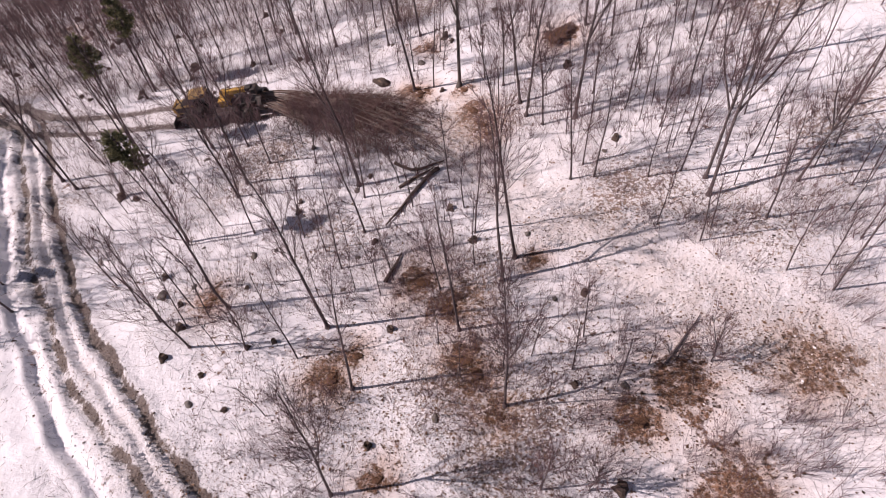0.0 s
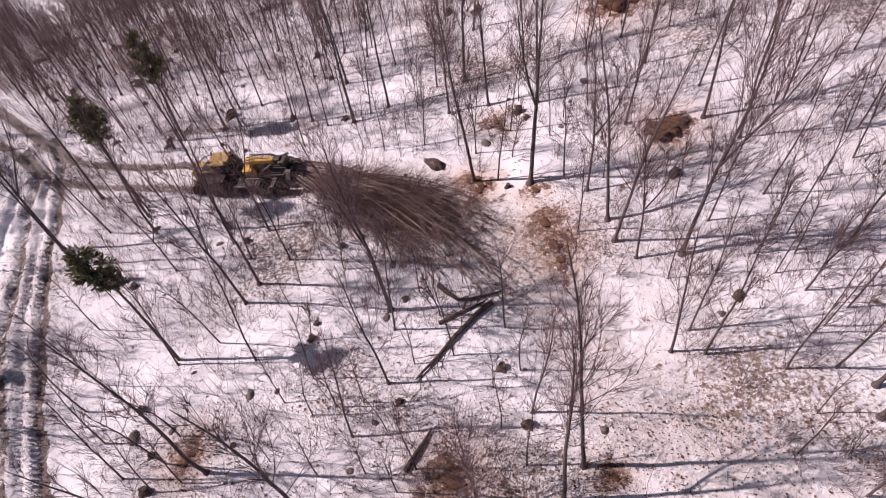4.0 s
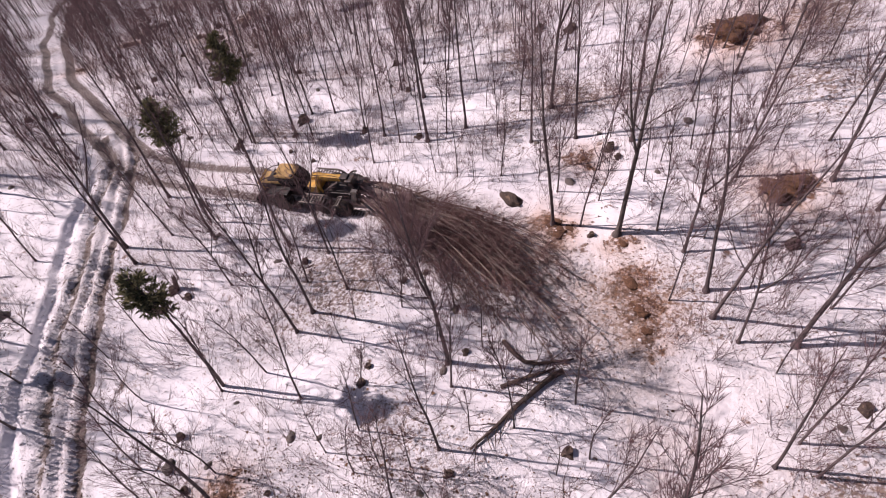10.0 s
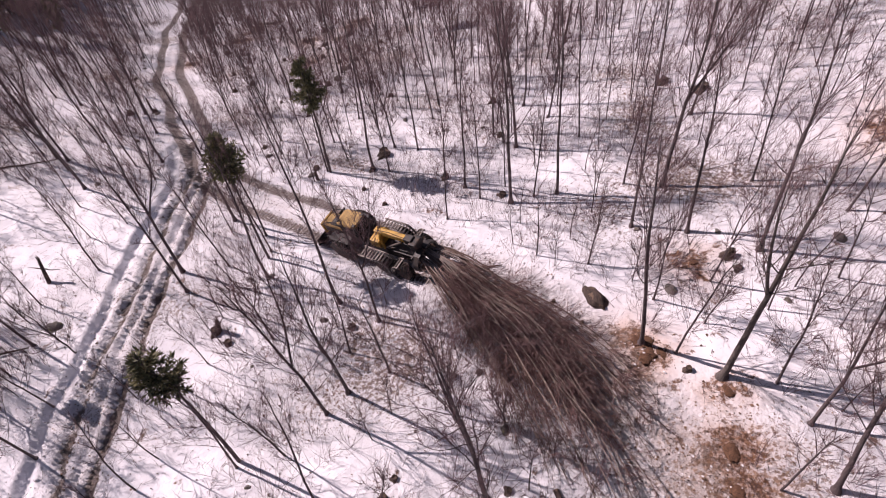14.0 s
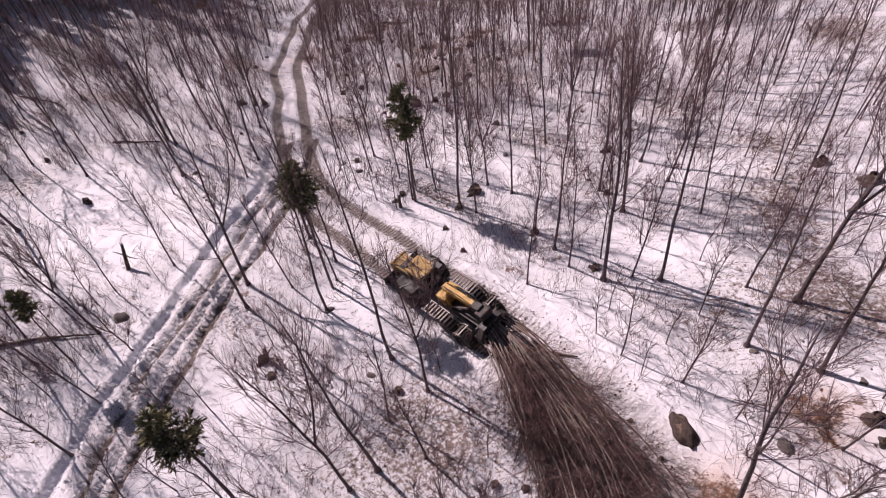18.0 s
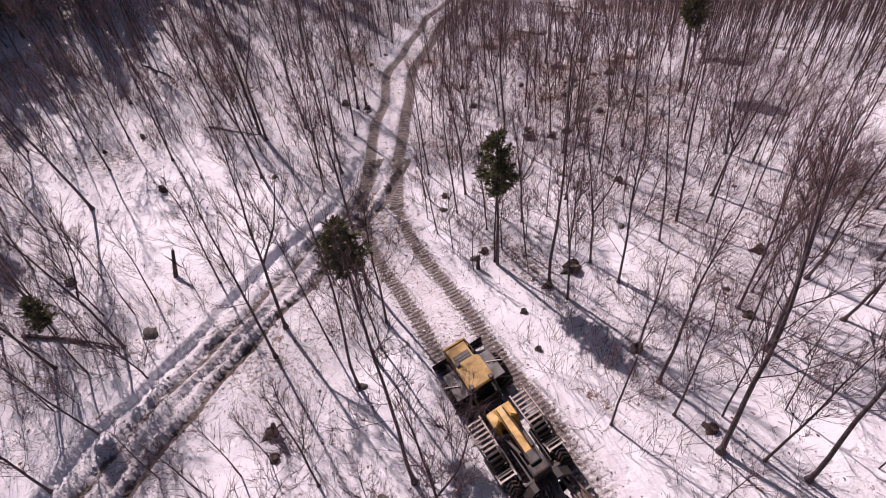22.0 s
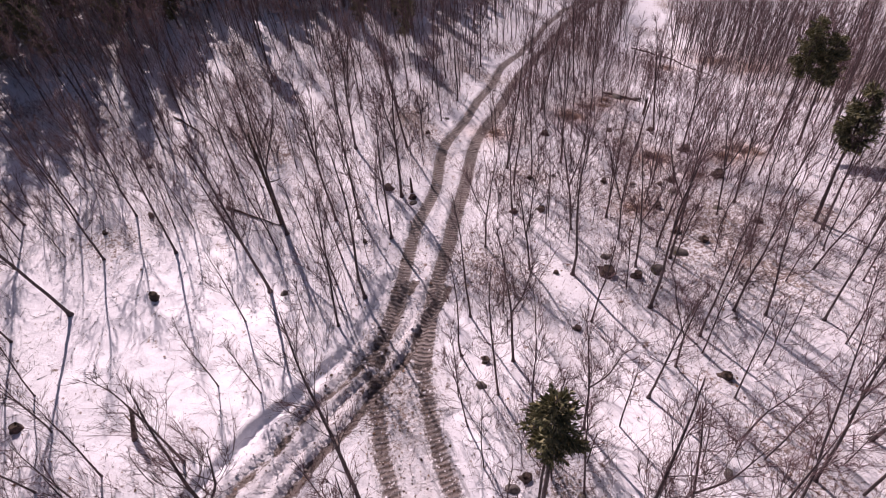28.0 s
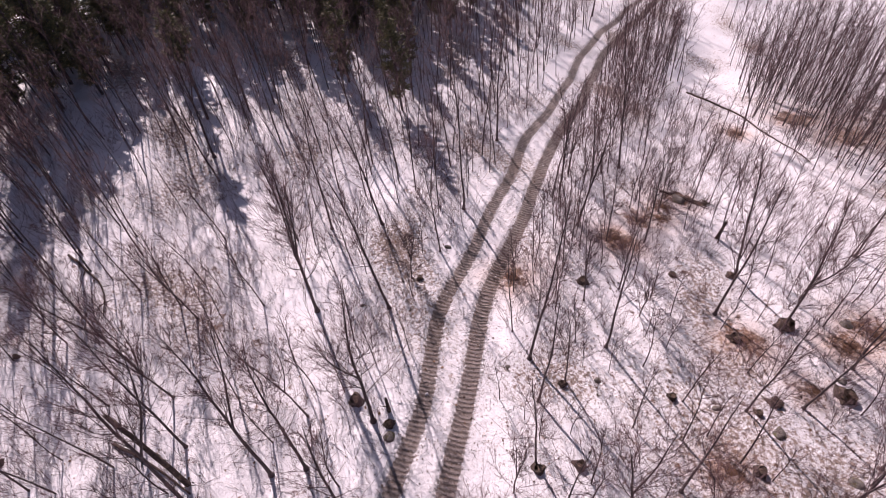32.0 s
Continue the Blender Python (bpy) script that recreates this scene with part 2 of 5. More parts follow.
SKID = [(40.0, 2.0), (24.0, 11.5), (15.0, 18.0), (9.0, 23.5), (5.6, 26.8), (3.2, 29.6), (1.4, 32.6), (-0.8, 35.6), (-3.6, 38.4), (-6.6, 40.4), (-10.5, 41.9), (-18.0, 43.0), (-24.0, 43.4), (-29.0, 43.9), (-35.0, 44.3), (-40.0, 45.3)]
DIRT = [(-0.5, 20.1, 1.6), (0.4, 16.6, 1.3), (-7.4, 16.1, 1.3), (-6.0, 17.6, 1.0), (11.4, 14.4, 2.0), (9.1, 12.9, 1.5), (2.2, 35.3, 1.4), (1.0, 15.9, 1.2), (-4.3, 10.7, 1.0), (13.0, 9.4, 1.8), (18.0, 14.7, 1.9), (-16.1, 21.8, 1.0), (2.1, 13.6, 0.9), (-2.7, 40.1, 1.2), (2.6, 34.2, 1.1), (-2.6, 40.5, 1.1), (7.1, 58.1, 2.5), (9.2, 43.4, 1.5), (-15.9, 22.3, 1.0), (-2.2, 22.1, 1.5), (4.9, 22.8, 0.8), (-2.9, 41.0, 1.2), (1.6, 36.9, 1.3), (0.9, 39.6, 1.0), (-3.3, 41.0, 1.3), (-2.1, 40.6, 1.0), (-2.0, 46.6, 1.1), (-64.6, 63.4, 1.6), (-54.1, 75.2, 1.4), (-65.3, 73.4, 1.5), (-47.5, 67.9, 1.0), (-67.2, 78.4, 1.3), (-69.2, 81.8, 1.4), (-51.3, 80.5, 1.5), (-51.6, 83.0, 1.6), (-49.6, 75.9, 0.9), (-78.6, 97.6, 1.5), (-79.6, 107.5, 2.0), (-73.3, 108.6, 2.2), (-66.2, 73.2, 1.5), (-67.3, 76.4, 1.3), (-68.4, 79.6, 1.2)]


def base_height(x, y):
    """The broad fall of the hillside; x and y may be arrays."""
    u, v = np.clip(x, -95, 32) / 40, np.clip(y, -5, 105) / 40
    return SLOPE[0] + SLOPE[1] * u + SLOPE[2] * v + SLOPE[3] * u * u + SLOPE[4] * u * v + SLOPE[5] * v * v


def resample(line, step=0.7):
    """A smooth curve (Catmull-Rom) through the bends of a trail."""
    p = np.array([line[0], *line, line[-1]], float)
    out = []
    for i in range(1, len(p) - 2):
        n = max(2, int(np.linalg.norm(p[i + 1] - p[i]) / step))
        for k in range(n):
            s = k / n
            out.append(0.5 * (2 * p[i] + (p[i + 1] - p[i - 1]) * s + (2 * p[i - 1] - 5 * p[i] + 4 * p[i + 1] - p[i + 2]) * s * s + (3 * p[i] - p[i - 1] - 3 * p[i + 1] + p[i + 2]) * s ** 3))
    return np.array(out + [p[-1]])


def beside(line, x, y):
    """For points x, y: the signed distance from a trail's middle, and the way along it."""
    pts = resample(line, 1.6)
    best, side, way, run = np.full(x.shape, 1e9), np.zeros(x.shape), np.zeros(x.shape), 0.0
    for a, b in zip(pts[:-1], pts[1:]):
        d = b - a
        length = np.hypot(*d)
        if length < 1e-6:
            continue
        d = d / length
        close = np.nonzero((np.abs(x - a[0]) < 9) & (np.abs(y - a[1]) < 9))[0]
        rx, ry = x[close] - a[0], y[close] - a[1]
        s = np.clip(rx * d[0] + ry * d[1], 0, length)
        dist = np.hypot(rx - s * d[0], ry - s * d[1])
        near = dist < best[close]
        k = close[near]
        best[k] = dist[near]
        side[k] = np.where((d[0] * ry - d[1] * rx)[near] > 0, dist[near], -dist[near])
        way[k] = run + s[near]
        run += length
    side[(best > 1e8) | (way <= 0.001) | (way >= run - 0.001)] = 99.0
    return side, way


def lumps(x, y, size, seed=0):
    """Cheap smooth noise from sines that never line up."""
    r = np.random.RandomState(seed)
    total = np.zeros_like(x)
    for k in range(7):
        a, f, p = r.uniform(0, 6.28), r.uniform(0.6, 1.7) / size, r.uniform(0, 6.28)
        total = total + np.sin((x * math.cos(a) + y * math.sin(a)) * f * 6.28 + p + 1.3 * np.sin((y * math.cos(a) - x * math.sin(a)) * f * 4.1 + 2 * p))
    return total / 7


def ground_fields(x, y):
    z = base_height(x, y) + 0.22 * lumps(x, y, 9, 1) + 0.07 * lumps(x, y, 2.6, 2) + 0.045 * lumps(x, y, 1.0, 3)
    rut, along, worn = np.zeros_like(x), np.zeros_like(x), np.zeros_like(x)
    side, way = beside(ROAD, x, y)
    for off, half, deep, dark, smear in ((-1.75, 0.30, 0.27, 1.30, 0.38), (-0.75, 0.22, 0.22, 0.35, 0.22), (0.40, 0.28, 0.22, 1.05, 0.38), (1.90, 0.36, 0.36, 0.12, 0.2)):
        d = side - off - 0.16 * np.sin(way * 0.45 + off) - 0.09 * np.sin(way * 1.3 + 2 * off)
        z -= deep * np.exp(-((d / half) ** 4))
        z += 0.10 * np.exp(-(((np.abs(d) - half - 0.24) / 0.18) ** 2))
        patchy = np.clip(0.80 + 0.75 * lumps(x, y, 2.2, 41) + 0.55 * lumps(x, y, 0.8, 42), 0.45, 1.25)
        band = np.exp(-(((d + 0.12 + 0.14 * lumps(x, y, 1.6, 43)) / (0.85 * smear)) ** 2))
        rut = np.maximum(rut, dark * patchy * band)
        z += 0.09 * band * lumps(x, y, 0.7, 44)
    worn = np.maximum(worn, 0.26 * np.exp(-(((side + 0.4) / 1.9) ** 4)))
    z += 0.045 * worn * (lumps(x, y, 0.9, 31) + 0.7 * lumps(x, y, 1.7, 32))
    side, way = beside(LANE, x, y)
    for off, dark in ((-1.3, 1.05), (1.3, 0.85)):
        g = np.exp(-(((side - off - 0.10 * np.sin(way * 0.5 + off)) / 0.56) ** 4))
        z -= 0.17 * g
        z += 0.07 * np.exp(-(((np.abs(side - off) - 0.76) / 0.2) ** 2))
        rut, along = np.maximum(rut, dark * g), np.where(g > 0.05, way, along)
    worn = np.maximum(worn, 0.12 * np.exp(-((side / 2.1) ** 4)))
    side, way = beside(SKID, x, y)
    fade = np.clip((x + 12) / -8, 0, 1)
    for off in (-1.4, 1.4):
        g = np.exp(-(((side - off) / 0.55) ** 4))
        z -= 0.10 * g
        rut, along = np.maximum(rut, (0.20 + 0.50 * fade) * g), np.where(g > 0.05, way, along)
    worn = np.maximum(worn, np.exp(-((side / 2.1) ** 4)) * (0.52 - 0.22 * fade - 0.24 * np.clip((x - 1) / 5, 0, 1)))
    soil = 0.035 * np.exp(-((side / 3.2) ** 2)) * np.clip((x - 2) / 6, 0, 1)
    for dx, dy, r in DIRT:
        soil = np.maximum(soil, np.exp(-(((x - dx) ** 2 + (y - dy) ** 2) / (0.95 * r) ** 2)))
    litter = np.clip(0.36 + 0.9 * lumps(x, y, 14, 5), 0, 1)
    litter = np.maximum(litter, 0.75 * np.clip(1.1 - np.hypot((x - 1) / 15, (y - 15) / 8), 0, 1))
    litter = np.maximum(litter, 0.9 * np.clip(1.2 - np.hypot((x + 45) / 16, (y - 70) / 13), 0, 1))
    litter = np.maximum(litter, 0.9 * np.clip(1.3 - np.hypot((x + 66) / 34, (y - 114) / 15), 0, 1))
    clear = np.exp(-((np.hypot((x + 26) / 9, (y - 16) / 9)) ** 2)) + np.exp(-((np.hypot((x + 47) / 9, (y - 33) / 10)) ** 2)) + np.exp(-((np.hypot((x + 66) / 11, (y - 90) / 6)) ** 2)) + np.exp(-(((side + 3.4) / 1.8) ** 2)) * (x < -1) * (x > -36)
    litter = litter * np.clip(1.0 - 1.2 * clear, 0, 1)
    return z, rut, soil, along, litter, worn


def axis(lo, hi, step, low, high):
    """Even steps where the camera looks, growing ones out to the horizon."""
    inner = np.concatenate([np.arange(low, lo, 0.42), np.arange(lo, hi + step / 2, step), np.arange(hi + step, high, 0.42)])
    far = np.cumsum(0.42 * 1.22 ** np.arange(1, 40))
    far = far[far < 1800]
    return np.concatenate([inner[0] - far[::-1], inner, inner[-1] + far])


XS, YS = axis(-84.0, 26.0, 0.22, -132.0, 27.0), axis(4.0, 86.0, 0.22, 3.0, 132.0)
FIELDS = ground_fields(*(g.ravel() for g in np.meshgrid(XS, YS)))
HEIGHTS = FIELDS[0].reshape(len(YS), len(XS))


def height(x, y):
    """The ground's height at a place, read from the sheet itself."""
    i, j = int(np.searchsorted(XS, x)) - 1, int(np.searchsorted(YS, y)) - 1
    u, v = (x - XS[i]) / (XS[i + 1] - XS[i]), (y - YS[j]) / (YS[j + 1] - YS[j])
    a, b = HEIGHTS[j], HEIGHTS[j + 1]
    return float((a[i] * (1 - u) + a[i + 1] * u) * (1 - v) + (b[i] * (1 - u) + b[i + 1] * u) * v)


def ground():
    x, y = np.meshgrid(XS, YS)
    z, rut, soil, along, litter, worn = FIELDS
    nx, ny = len(XS), len(YS)
    i = (np.arange(ny - 1)[:, None] * nx + np.arange(nx - 1)[None, :]).ravel()
    me = bpy.data.meshes.new("ground")
    me.vertices.add(nx * ny)
    me.vertices.foreach_set("co", np.stack([x.ravel(), y.ravel(), z], 1).ravel())
    quads = np.stack([i, i + 1, i + nx + 1, i + nx], 1)
    me.loops.add(quads.size)
    me.loops.foreach_set("vertex_index", quads.ravel())
    me.polygons.add(len(quads))
    me.polygons.foreach_set("loop_start", np.arange(len(quads)) * 4)
    me.polygons.foreach_set("use_smooth", np.ones(len(quads), bool))
    me.update()
    for name, values in (("rut", rut), ("soil", soil), ("along", along), ("litter", litter), ("worn", worn)):
        me.attributes.new(name, "FLOAT", "POINT").data.foreach_set("value", values.astype(np.float32))
    me.materials.append(SNOW)
    return tagged(new("ground", me), "snowy hillside with muddy ruts, leaf litter and patches of bare soil", "ground", kind="structure")


ground()


# ---- mesh helpers ----
def mesh_from(name, verts, faces, material, smooth=True):
    me = bpy.data.meshes.new(name)
    me.from_pydata(verts.tolist() if hasattr(verts, "tolist") else verts, [], faces)
    me.materials.append(material)
    if smooth:
        me.polygons.foreach_set("use_smooth", np.ones(len(me.polygons), bool))
    return me


def under(ob, parent):
    ob.parent = parent
    return ob


def part(name, bm, material, parent, label="", smooth=False):
    me = bpy.data.meshes.new(name)
    bm.to_mesh(me)
    bm.free()
    me.materials.append(material)
    if smooth:
        me.polygons.foreach_set("use_smooth", np.ones(len(me.polygons), bool))
    ob = under(new(name, me), parent)
    return tagged(ob, label) if label else ob


class Tubes:
    """Gathers tapered tubes along bent lines into one mesh."""

    def __init__(self):
        self.v, self.f, self.n = [], [], 0

    def add(self, pts, radii, sides):
        pts = np.asarray(pts, float)
        k = len(pts)
        tang = np.gradient(pts, axis=0)
        tang /= np.linalg.norm(tang, axis=1)[:, None] + 1e-9
        ref = np.array([0.0, 0, 1]) if abs(tang[0][2]) < 0.9 else np.array([1.0, 0, 0])
        u = np.cross(tang, ref)
        u /= np.linalg.norm(u, axis=1)[:, None] + 1e-9
        w = np.cross(tang, u)
        ang = np.arange(sides) * 2 * math.pi / sides
        ring = np.cos(ang)[None, :, None] * u[:, None, :] + np.sin(ang)[None, :, None] * w[:, None, :]
        self.v.append((pts[:, None, :] + ring * np.asarray(radii)[:, None, None]).reshape(-1, 3))
        for i in range(k - 1):
            for j in range(sides):
                a, b = self.n + i * sides + j, self.n + i * sides + (j + 1) % sides
                self.f.append((a, b, b + sides, a + sides))
        self.f.append(tuple(self.n + (k - 1) * sides + j for j in range(sides)))
        self.n += k * sides

    def twig(self, pts, radii):
        """A three-sided shoot that runs out to a point."""
        pts = np.asarray(pts, float)
        k = len(pts) - 1
        d = pts[-1] - pts[0]
        u = np.cross(d, (0.31, 0.52, 0.79))
        u /= np.linalg.norm(u) + 1e-9
        w = np.cross(d, u)
        w /= np.linalg.norm(w) + 1e-9
        ring = np.array([u, -0.5 * u + 0.87 * w, -0.5 * u - 0.87 * w])
        self.v.append(np.concatenate([(pts[:-1, None, :] + ring[None] * np.asarray(radii[:k])[:, None, None]).reshape(-1, 3), pts[-1:]]))
        n = self.n
        for i in range(k - 1):
            for j in range(3):
                a, b = n + 3 * i + j, n + 3 * i + (j + 1) % 3
                self.f.append((a, b, b + 3, a + 3))
        a, tip = n + 3 * (k - 1), n + 3 * k
        self.f += [(a, a + 1, tip), (a + 1, a + 2, tip), (a + 2, a, tip)]
        self.n += 3 * k + 1

    def mesh(self, name, material):
        return mesh_from(name, np.concatenate(self.v), self.f, material)


def bent(rng, start, way, length, n, wander, lift):
    """A line that starts along way, wanders, and turns up (lift > 0) or down."""
    p, d = np.array(start, float), np.array(way, float)
    d /= np.linalg.norm(d)
    out = [p.copy()]
    for _ in range(n):
        d = d + rng.normal(0, wander, 3) + np.array([0, 0, lift])
        d /= np.linalg.norm(d)
        p = p + d * length / n
        out.append(p.copy())
    return np.array(out)


# ---- bare trees ----
def bare_tree(seed, tall, thick, first, limbs, spread, twigs=6, fork=False, crook=0.036):
    """Trunk with main limbs as one mesh, the fine branches of the crown as another."""
    rng = np.random.RandomState(seed)
    wood, fine = Tubes(), Tubes()
    trunk = bent(rng, (0, 0, -0.25), (rng.normal(0, 0.03), rng.normal(0, 0.03), 1), tall + 0.25, 12, crook, 0.03)
    rad = thick * (1 - np.linspace(0, 1, 13)) ** 0.8 + 0.012
    foot = [trunk[0] + (trunk[1] - trunk[0]) * s for s in (0.0, 0.30, 0.42, 0.55)]
    wood.add(np.array(foot + list(trunk[1:])), [2.3 * rad[0], 1.8 * rad[0], 1.35 * rad[0], 1.08 * rad[0], *rad[1:]], 8)
    stems = [(trunk, rad, 1.0)]
    if fork:
        k = 5
        d = np.array([math.cos(seed), math.sin(seed), 2.2])
        second = bent(rng, trunk[k], d, tall * 0.5, 8, 0.04, 0.10)
        rad2 = rad[k] * 0.75 * (1 - np.linspace(0, 1, 9)) ** 0.8 + 0.01
        wood.add(second, rad2, 6)
        stems.append((second, rad2, 0.7))
    for line, radii, share in stems:
        total = len(line) - 1
        for i in range(int(limbs * share)):
            low = first if line is trunk else 0.15
            u = low + (0.96 - low) * ((i + rng.uniform(0, 1)) / (limbs * share)) ** 1.15
            k = min(int(u * total), total - 1)
            s = u * total - k
            at = line[k] * (1 - s) + line[k + 1] * s
            r = (radii[k] * (1 - s) + radii[k + 1] * s) * rng.uniform(0.35, 0.6)
            az = i * 2.4 + rng.uniform(-0.5, 0.5)
            el = rng.uniform(0.55, 1.05) + 0.25 * u
            length = tall * spread * (1.12 - u) * rng.uniform(0.5, 1.3) + 0.4
            limb = bent(rng, at, (math.cos(az) * math.cos(el), math.sin(az) * math.cos(el), math.sin(el)), length, 6, 0.085, 0.075)
            wood.add(limb, np.linspace(max(0.66 * r, 0.012), 0.006, 7), 4)
            for j in range(int(3 + length * 2.0)):
                q = rng.uniform(0.12, 1.0) * 6
                kk = min(int(q), 5)
                b0 = limb[kk] + (limb[kk + 1] - limb[kk]) * (q - kk)
                away = (limb[kk + 1] - limb[kk]) / np.linalg.norm(limb[kk + 1] - limb[kk]) + rng.normal(0, 0.46, 3) + np.array([0, 0, 0.3])
                bl = length * rng.uniform(0.18, 0.46) + 0.25
                branch = bent(rng, b0, away, bl, 2, 0.15, 0.08)
                fine.twig(branch, (0.0100, 0.0078))
                for _ in range(twigs):
                    s0 = branch[0] + (branch[1] - branch[0]) * rng.uniform(0.3, 1.0) if rng.uniform() < 0.5 else branch[1] + (branch[2] - branch[1]) * rng.uniform(0, 0.8)
                    out = (branch[2] - branch[0]) / bl + rng.normal(0, 0.36, 3)
                    fine.twig([s0, s0 + out * bl * rng.uniform(0.3, 0.85)], (0.0068,))
    return wood, fine


def tree_kind(name, label, group, pale=False, **how):
    wood, fine = bare_tree(**how)
    ob = tagged(new(name, wood.mesh("trunk", BARK_PALE if pale else BARK)), label, "tree", group)
    under(new("crown", fine.mesh("crown", TWIG)), ob)
    return ob


TALL = "tall slender leafless hardwood tree with grey-brown bark standing in snow"
TALL_KINDS = [tree_kind("bare_tree", TALL, "leafless trees of the hillside", seed=11 + i, tall=(13.0, 12.2, 13.6, 12.6, 11.8)[i], thick=(0.092, 0.078, 0.105, 0.082, 0.088)[i], first=(0.30, 0.38, 0.25, 0.36, 0.42)[i], limbs=(20, 16, 21, 18, 16)[i], spread=(0.30, 0.26, 0.33, 0.28, 0.29)[i], fork=i in (2, 4)) for i in range(5)]
MID = "young leafless hardwood tree with thin dark stem standing in snow"
MID_KINDS = [tree_kind("bare_tree", MID, "leafless trees of the hillside", seed=31 + i, tall=(9.4, 8.6, 9.8, 8.2)[i], thick=(0.058, 0.048, 0.065, 0.046)[i], first=(0.18, 0.25, 0.2, 0.28)[i], limbs=(17, 15, 18, 14)[i], spread=(0.30, 0.27, 0.33, 0.25)[i], fork=i == 2) for i in range(4)]
SMALL = "small many-branched leafless sapling rising from snow"
SMALL_KINDS = [tree_kind("sapling", SMALL, "leafless saplings", crook=0.07, seed=51 + i, tall=(5.2, 4.2, 4.8)[i], thick=(0.04, 0.034, 0.036)[i], first=0.08, limbs=(14, 12, 13)[i], spread=0.30, fork=True) for i in range(3)]
GIANT = tree_kind("bare_tree", "big old leafless hardwood with thick pale forked trunk beside the trail", "leafless trees of the hillside", pale=True, seed=71, tall=13.0, thick=0.135, first=0.40, limbs=15, spread=0.27, twigs=6, fork=True)

USED = set()
STANDING = []


LEAN_TO_SUN = Matrix.Rotation(-0.05, 3, "Y") @ Matrix.Rotation(0.04, 3, "X")      # the whole wood leans a little towards the light


def plant(kind, x, y, grow=1.0, turn=0.0, tilt=0.0):
    """Stand a tree of a kind at a place; the first one is the built thing itself."""
    m = Matrix.LocRotScale((x, y, height(x, y)), LEAN_TO_SUN @ Euler((radians(tilt), radians(tilt * 0.6), turn)).to_matrix(), (grow, grow, grow * (1.0 + 0.1 * math.sin(7 * turn))))
    STANDING.append((x, y))
    if kind.name not in USED:
        USED.add(kind.name)
        kind.matrix_basis = m
        return kind
    return copy_thing(kind, m @ Matrix.Diagonal((*(1 / v for v in kind.scale), 1)))


# places of the trees, strip by strip across the hillside
TALL_GROVES = [
    [(-92.4, 62.1), (-84.4, 44.3), (-82.4, 70.2), (-78.8, 34.3), (-77.8, 97.7), (-73.1, 63.0), (-73.0, 56.0), (-65.9, 49.5), (-64.6, 54.2), (-59.2, 79.1), (-57.7, 89.2), (-57.6, 61.4), (-56.8, 66.5), (-56.1, 33.3), (-55.7, 45.2), (-55.4, 47.0), (-55.2, 41.3), (-52.6, 26.6), (-51.8, 48.6), (-49.6, 39.2), (-46.5, 45.1), (-42.6, 58.7), (-41.2, 65.7), (-37.8, 61.3), (-33.1, 41.3), (-32.8, 35.7), (-31.0, 34.5), (-29.2, 69.5), (-26.3, 37.7), (-26.1, 50.2), (-20.1, 37.7), (-18.2, 71.7), (-17.7, 60.6), (-17.6, 49.8), (-16.0, 32.9), (-15.9, 55.0), (-14.5, 21.4), (-13.7, 49.1), (-11.1, 50.7), (-7.8, 19.5), (-6.9, 31.1), (-5.9, 15.5), (-5.7, 48.6), (-4.9, 52.2), (-3.0, 40.9), (-2.7, 48.7)],
    [(0.2, 18.5), (0.9, 48.0), (2.9, 21.6), (3.8, 23.1), (5.3, 36.7), (5.6, 35.3), (9.0, 34.1), (11.2, 44.0), (15.8, 25.6), (16.0, 27.0), (22.0, 35.5)],
]
MID_GROVES = [
    [(-93.2, 69.3), (-88.9, 47.6), (-83.3, 54.7), (-81.4, 44.4), (-79.0, 62.5), (-76.3, 38.3), (-74.8, 29.2), (-73.8, 76.1), (-73.7, 35.4), (-69.3, 98.6), (-68.8, 59.4), (-67.4, 81.8), (-64.7, 75.1), (-64.5, 38.6), (-62.8, 80.8), (-62.7, 51.3), (-61.0, 70.3), (-57.3, 28.4), (-55.4, 62.7), (-53.8, 77.8), (-53.7, 40.3), (-51.4, 58.7), (-49.9, 71.2), (-47.3, 80.3), (-47.1, 61.5), (-44.7, 64.0), (-44.3, 56.4), (-43.9, 72.4), (-42.7, 65.8), (-42.7, 77.3), (-39.8, 71.3), (-37.6, 51.6), (-37.1, 26.9), (-36.0, 72.5), (-35.9, 49.8), (-35.3, 65.3), (-34.2, 66.6), (-33.0, 50.4), (-32.2, 52.8), (-32.0, 24.8), (-30.0, 37.5), (-30.0, 22.4), (-29.9, 48.9), (-29.5, 40.9), (-29.4, 51.0), (-28.0, 39.8)],
    [(-26.1, 53.4), (-26.1, 64.0), (-25.7, 60.3), (-24.6, 50.3), (-23.8, 53.4), (-20.3, 63.0), (-19.6, 50.5), (-19.0, 27.1), (-18.8, 68.8), (-18.8, 57.9), (-18.4, 56.3), (-17.4, 35.0), (-17.0, 37.5), (-16.4, 18.8), (-16.3, 31.4), (-16.0, 49.0), (-14.5, 34.8), (-14.2, 27.6), (-13.2, 68.8), (-12.5, 50.1), (-11.7, 56.8), (-7.4, 23.7), (-7.2, 52.0), (-6.4, 29.8), (-6.4, 10.0), (-6.1, 26.6), (-1.4, 40.8), (-0.3, 53.3), (1.4, 25.4), (2.5, 14.0), (2.8, 40.6), (4.2, 39.1), (4.3, 51.6), (6.7, 44.5), (6.7, 34.0), (6.8, 53.7), (7.9, 28.5), (8.3, 50.5), (8.9, 29.7), (9.4, 28.4), (11.3, 46.9), (12.9, 41.9), (13.5, 37.7), (14.7, 27.8), (16.6, 34.1), (18.4, 23.4)],
    [(22.3, 41.7)],
]
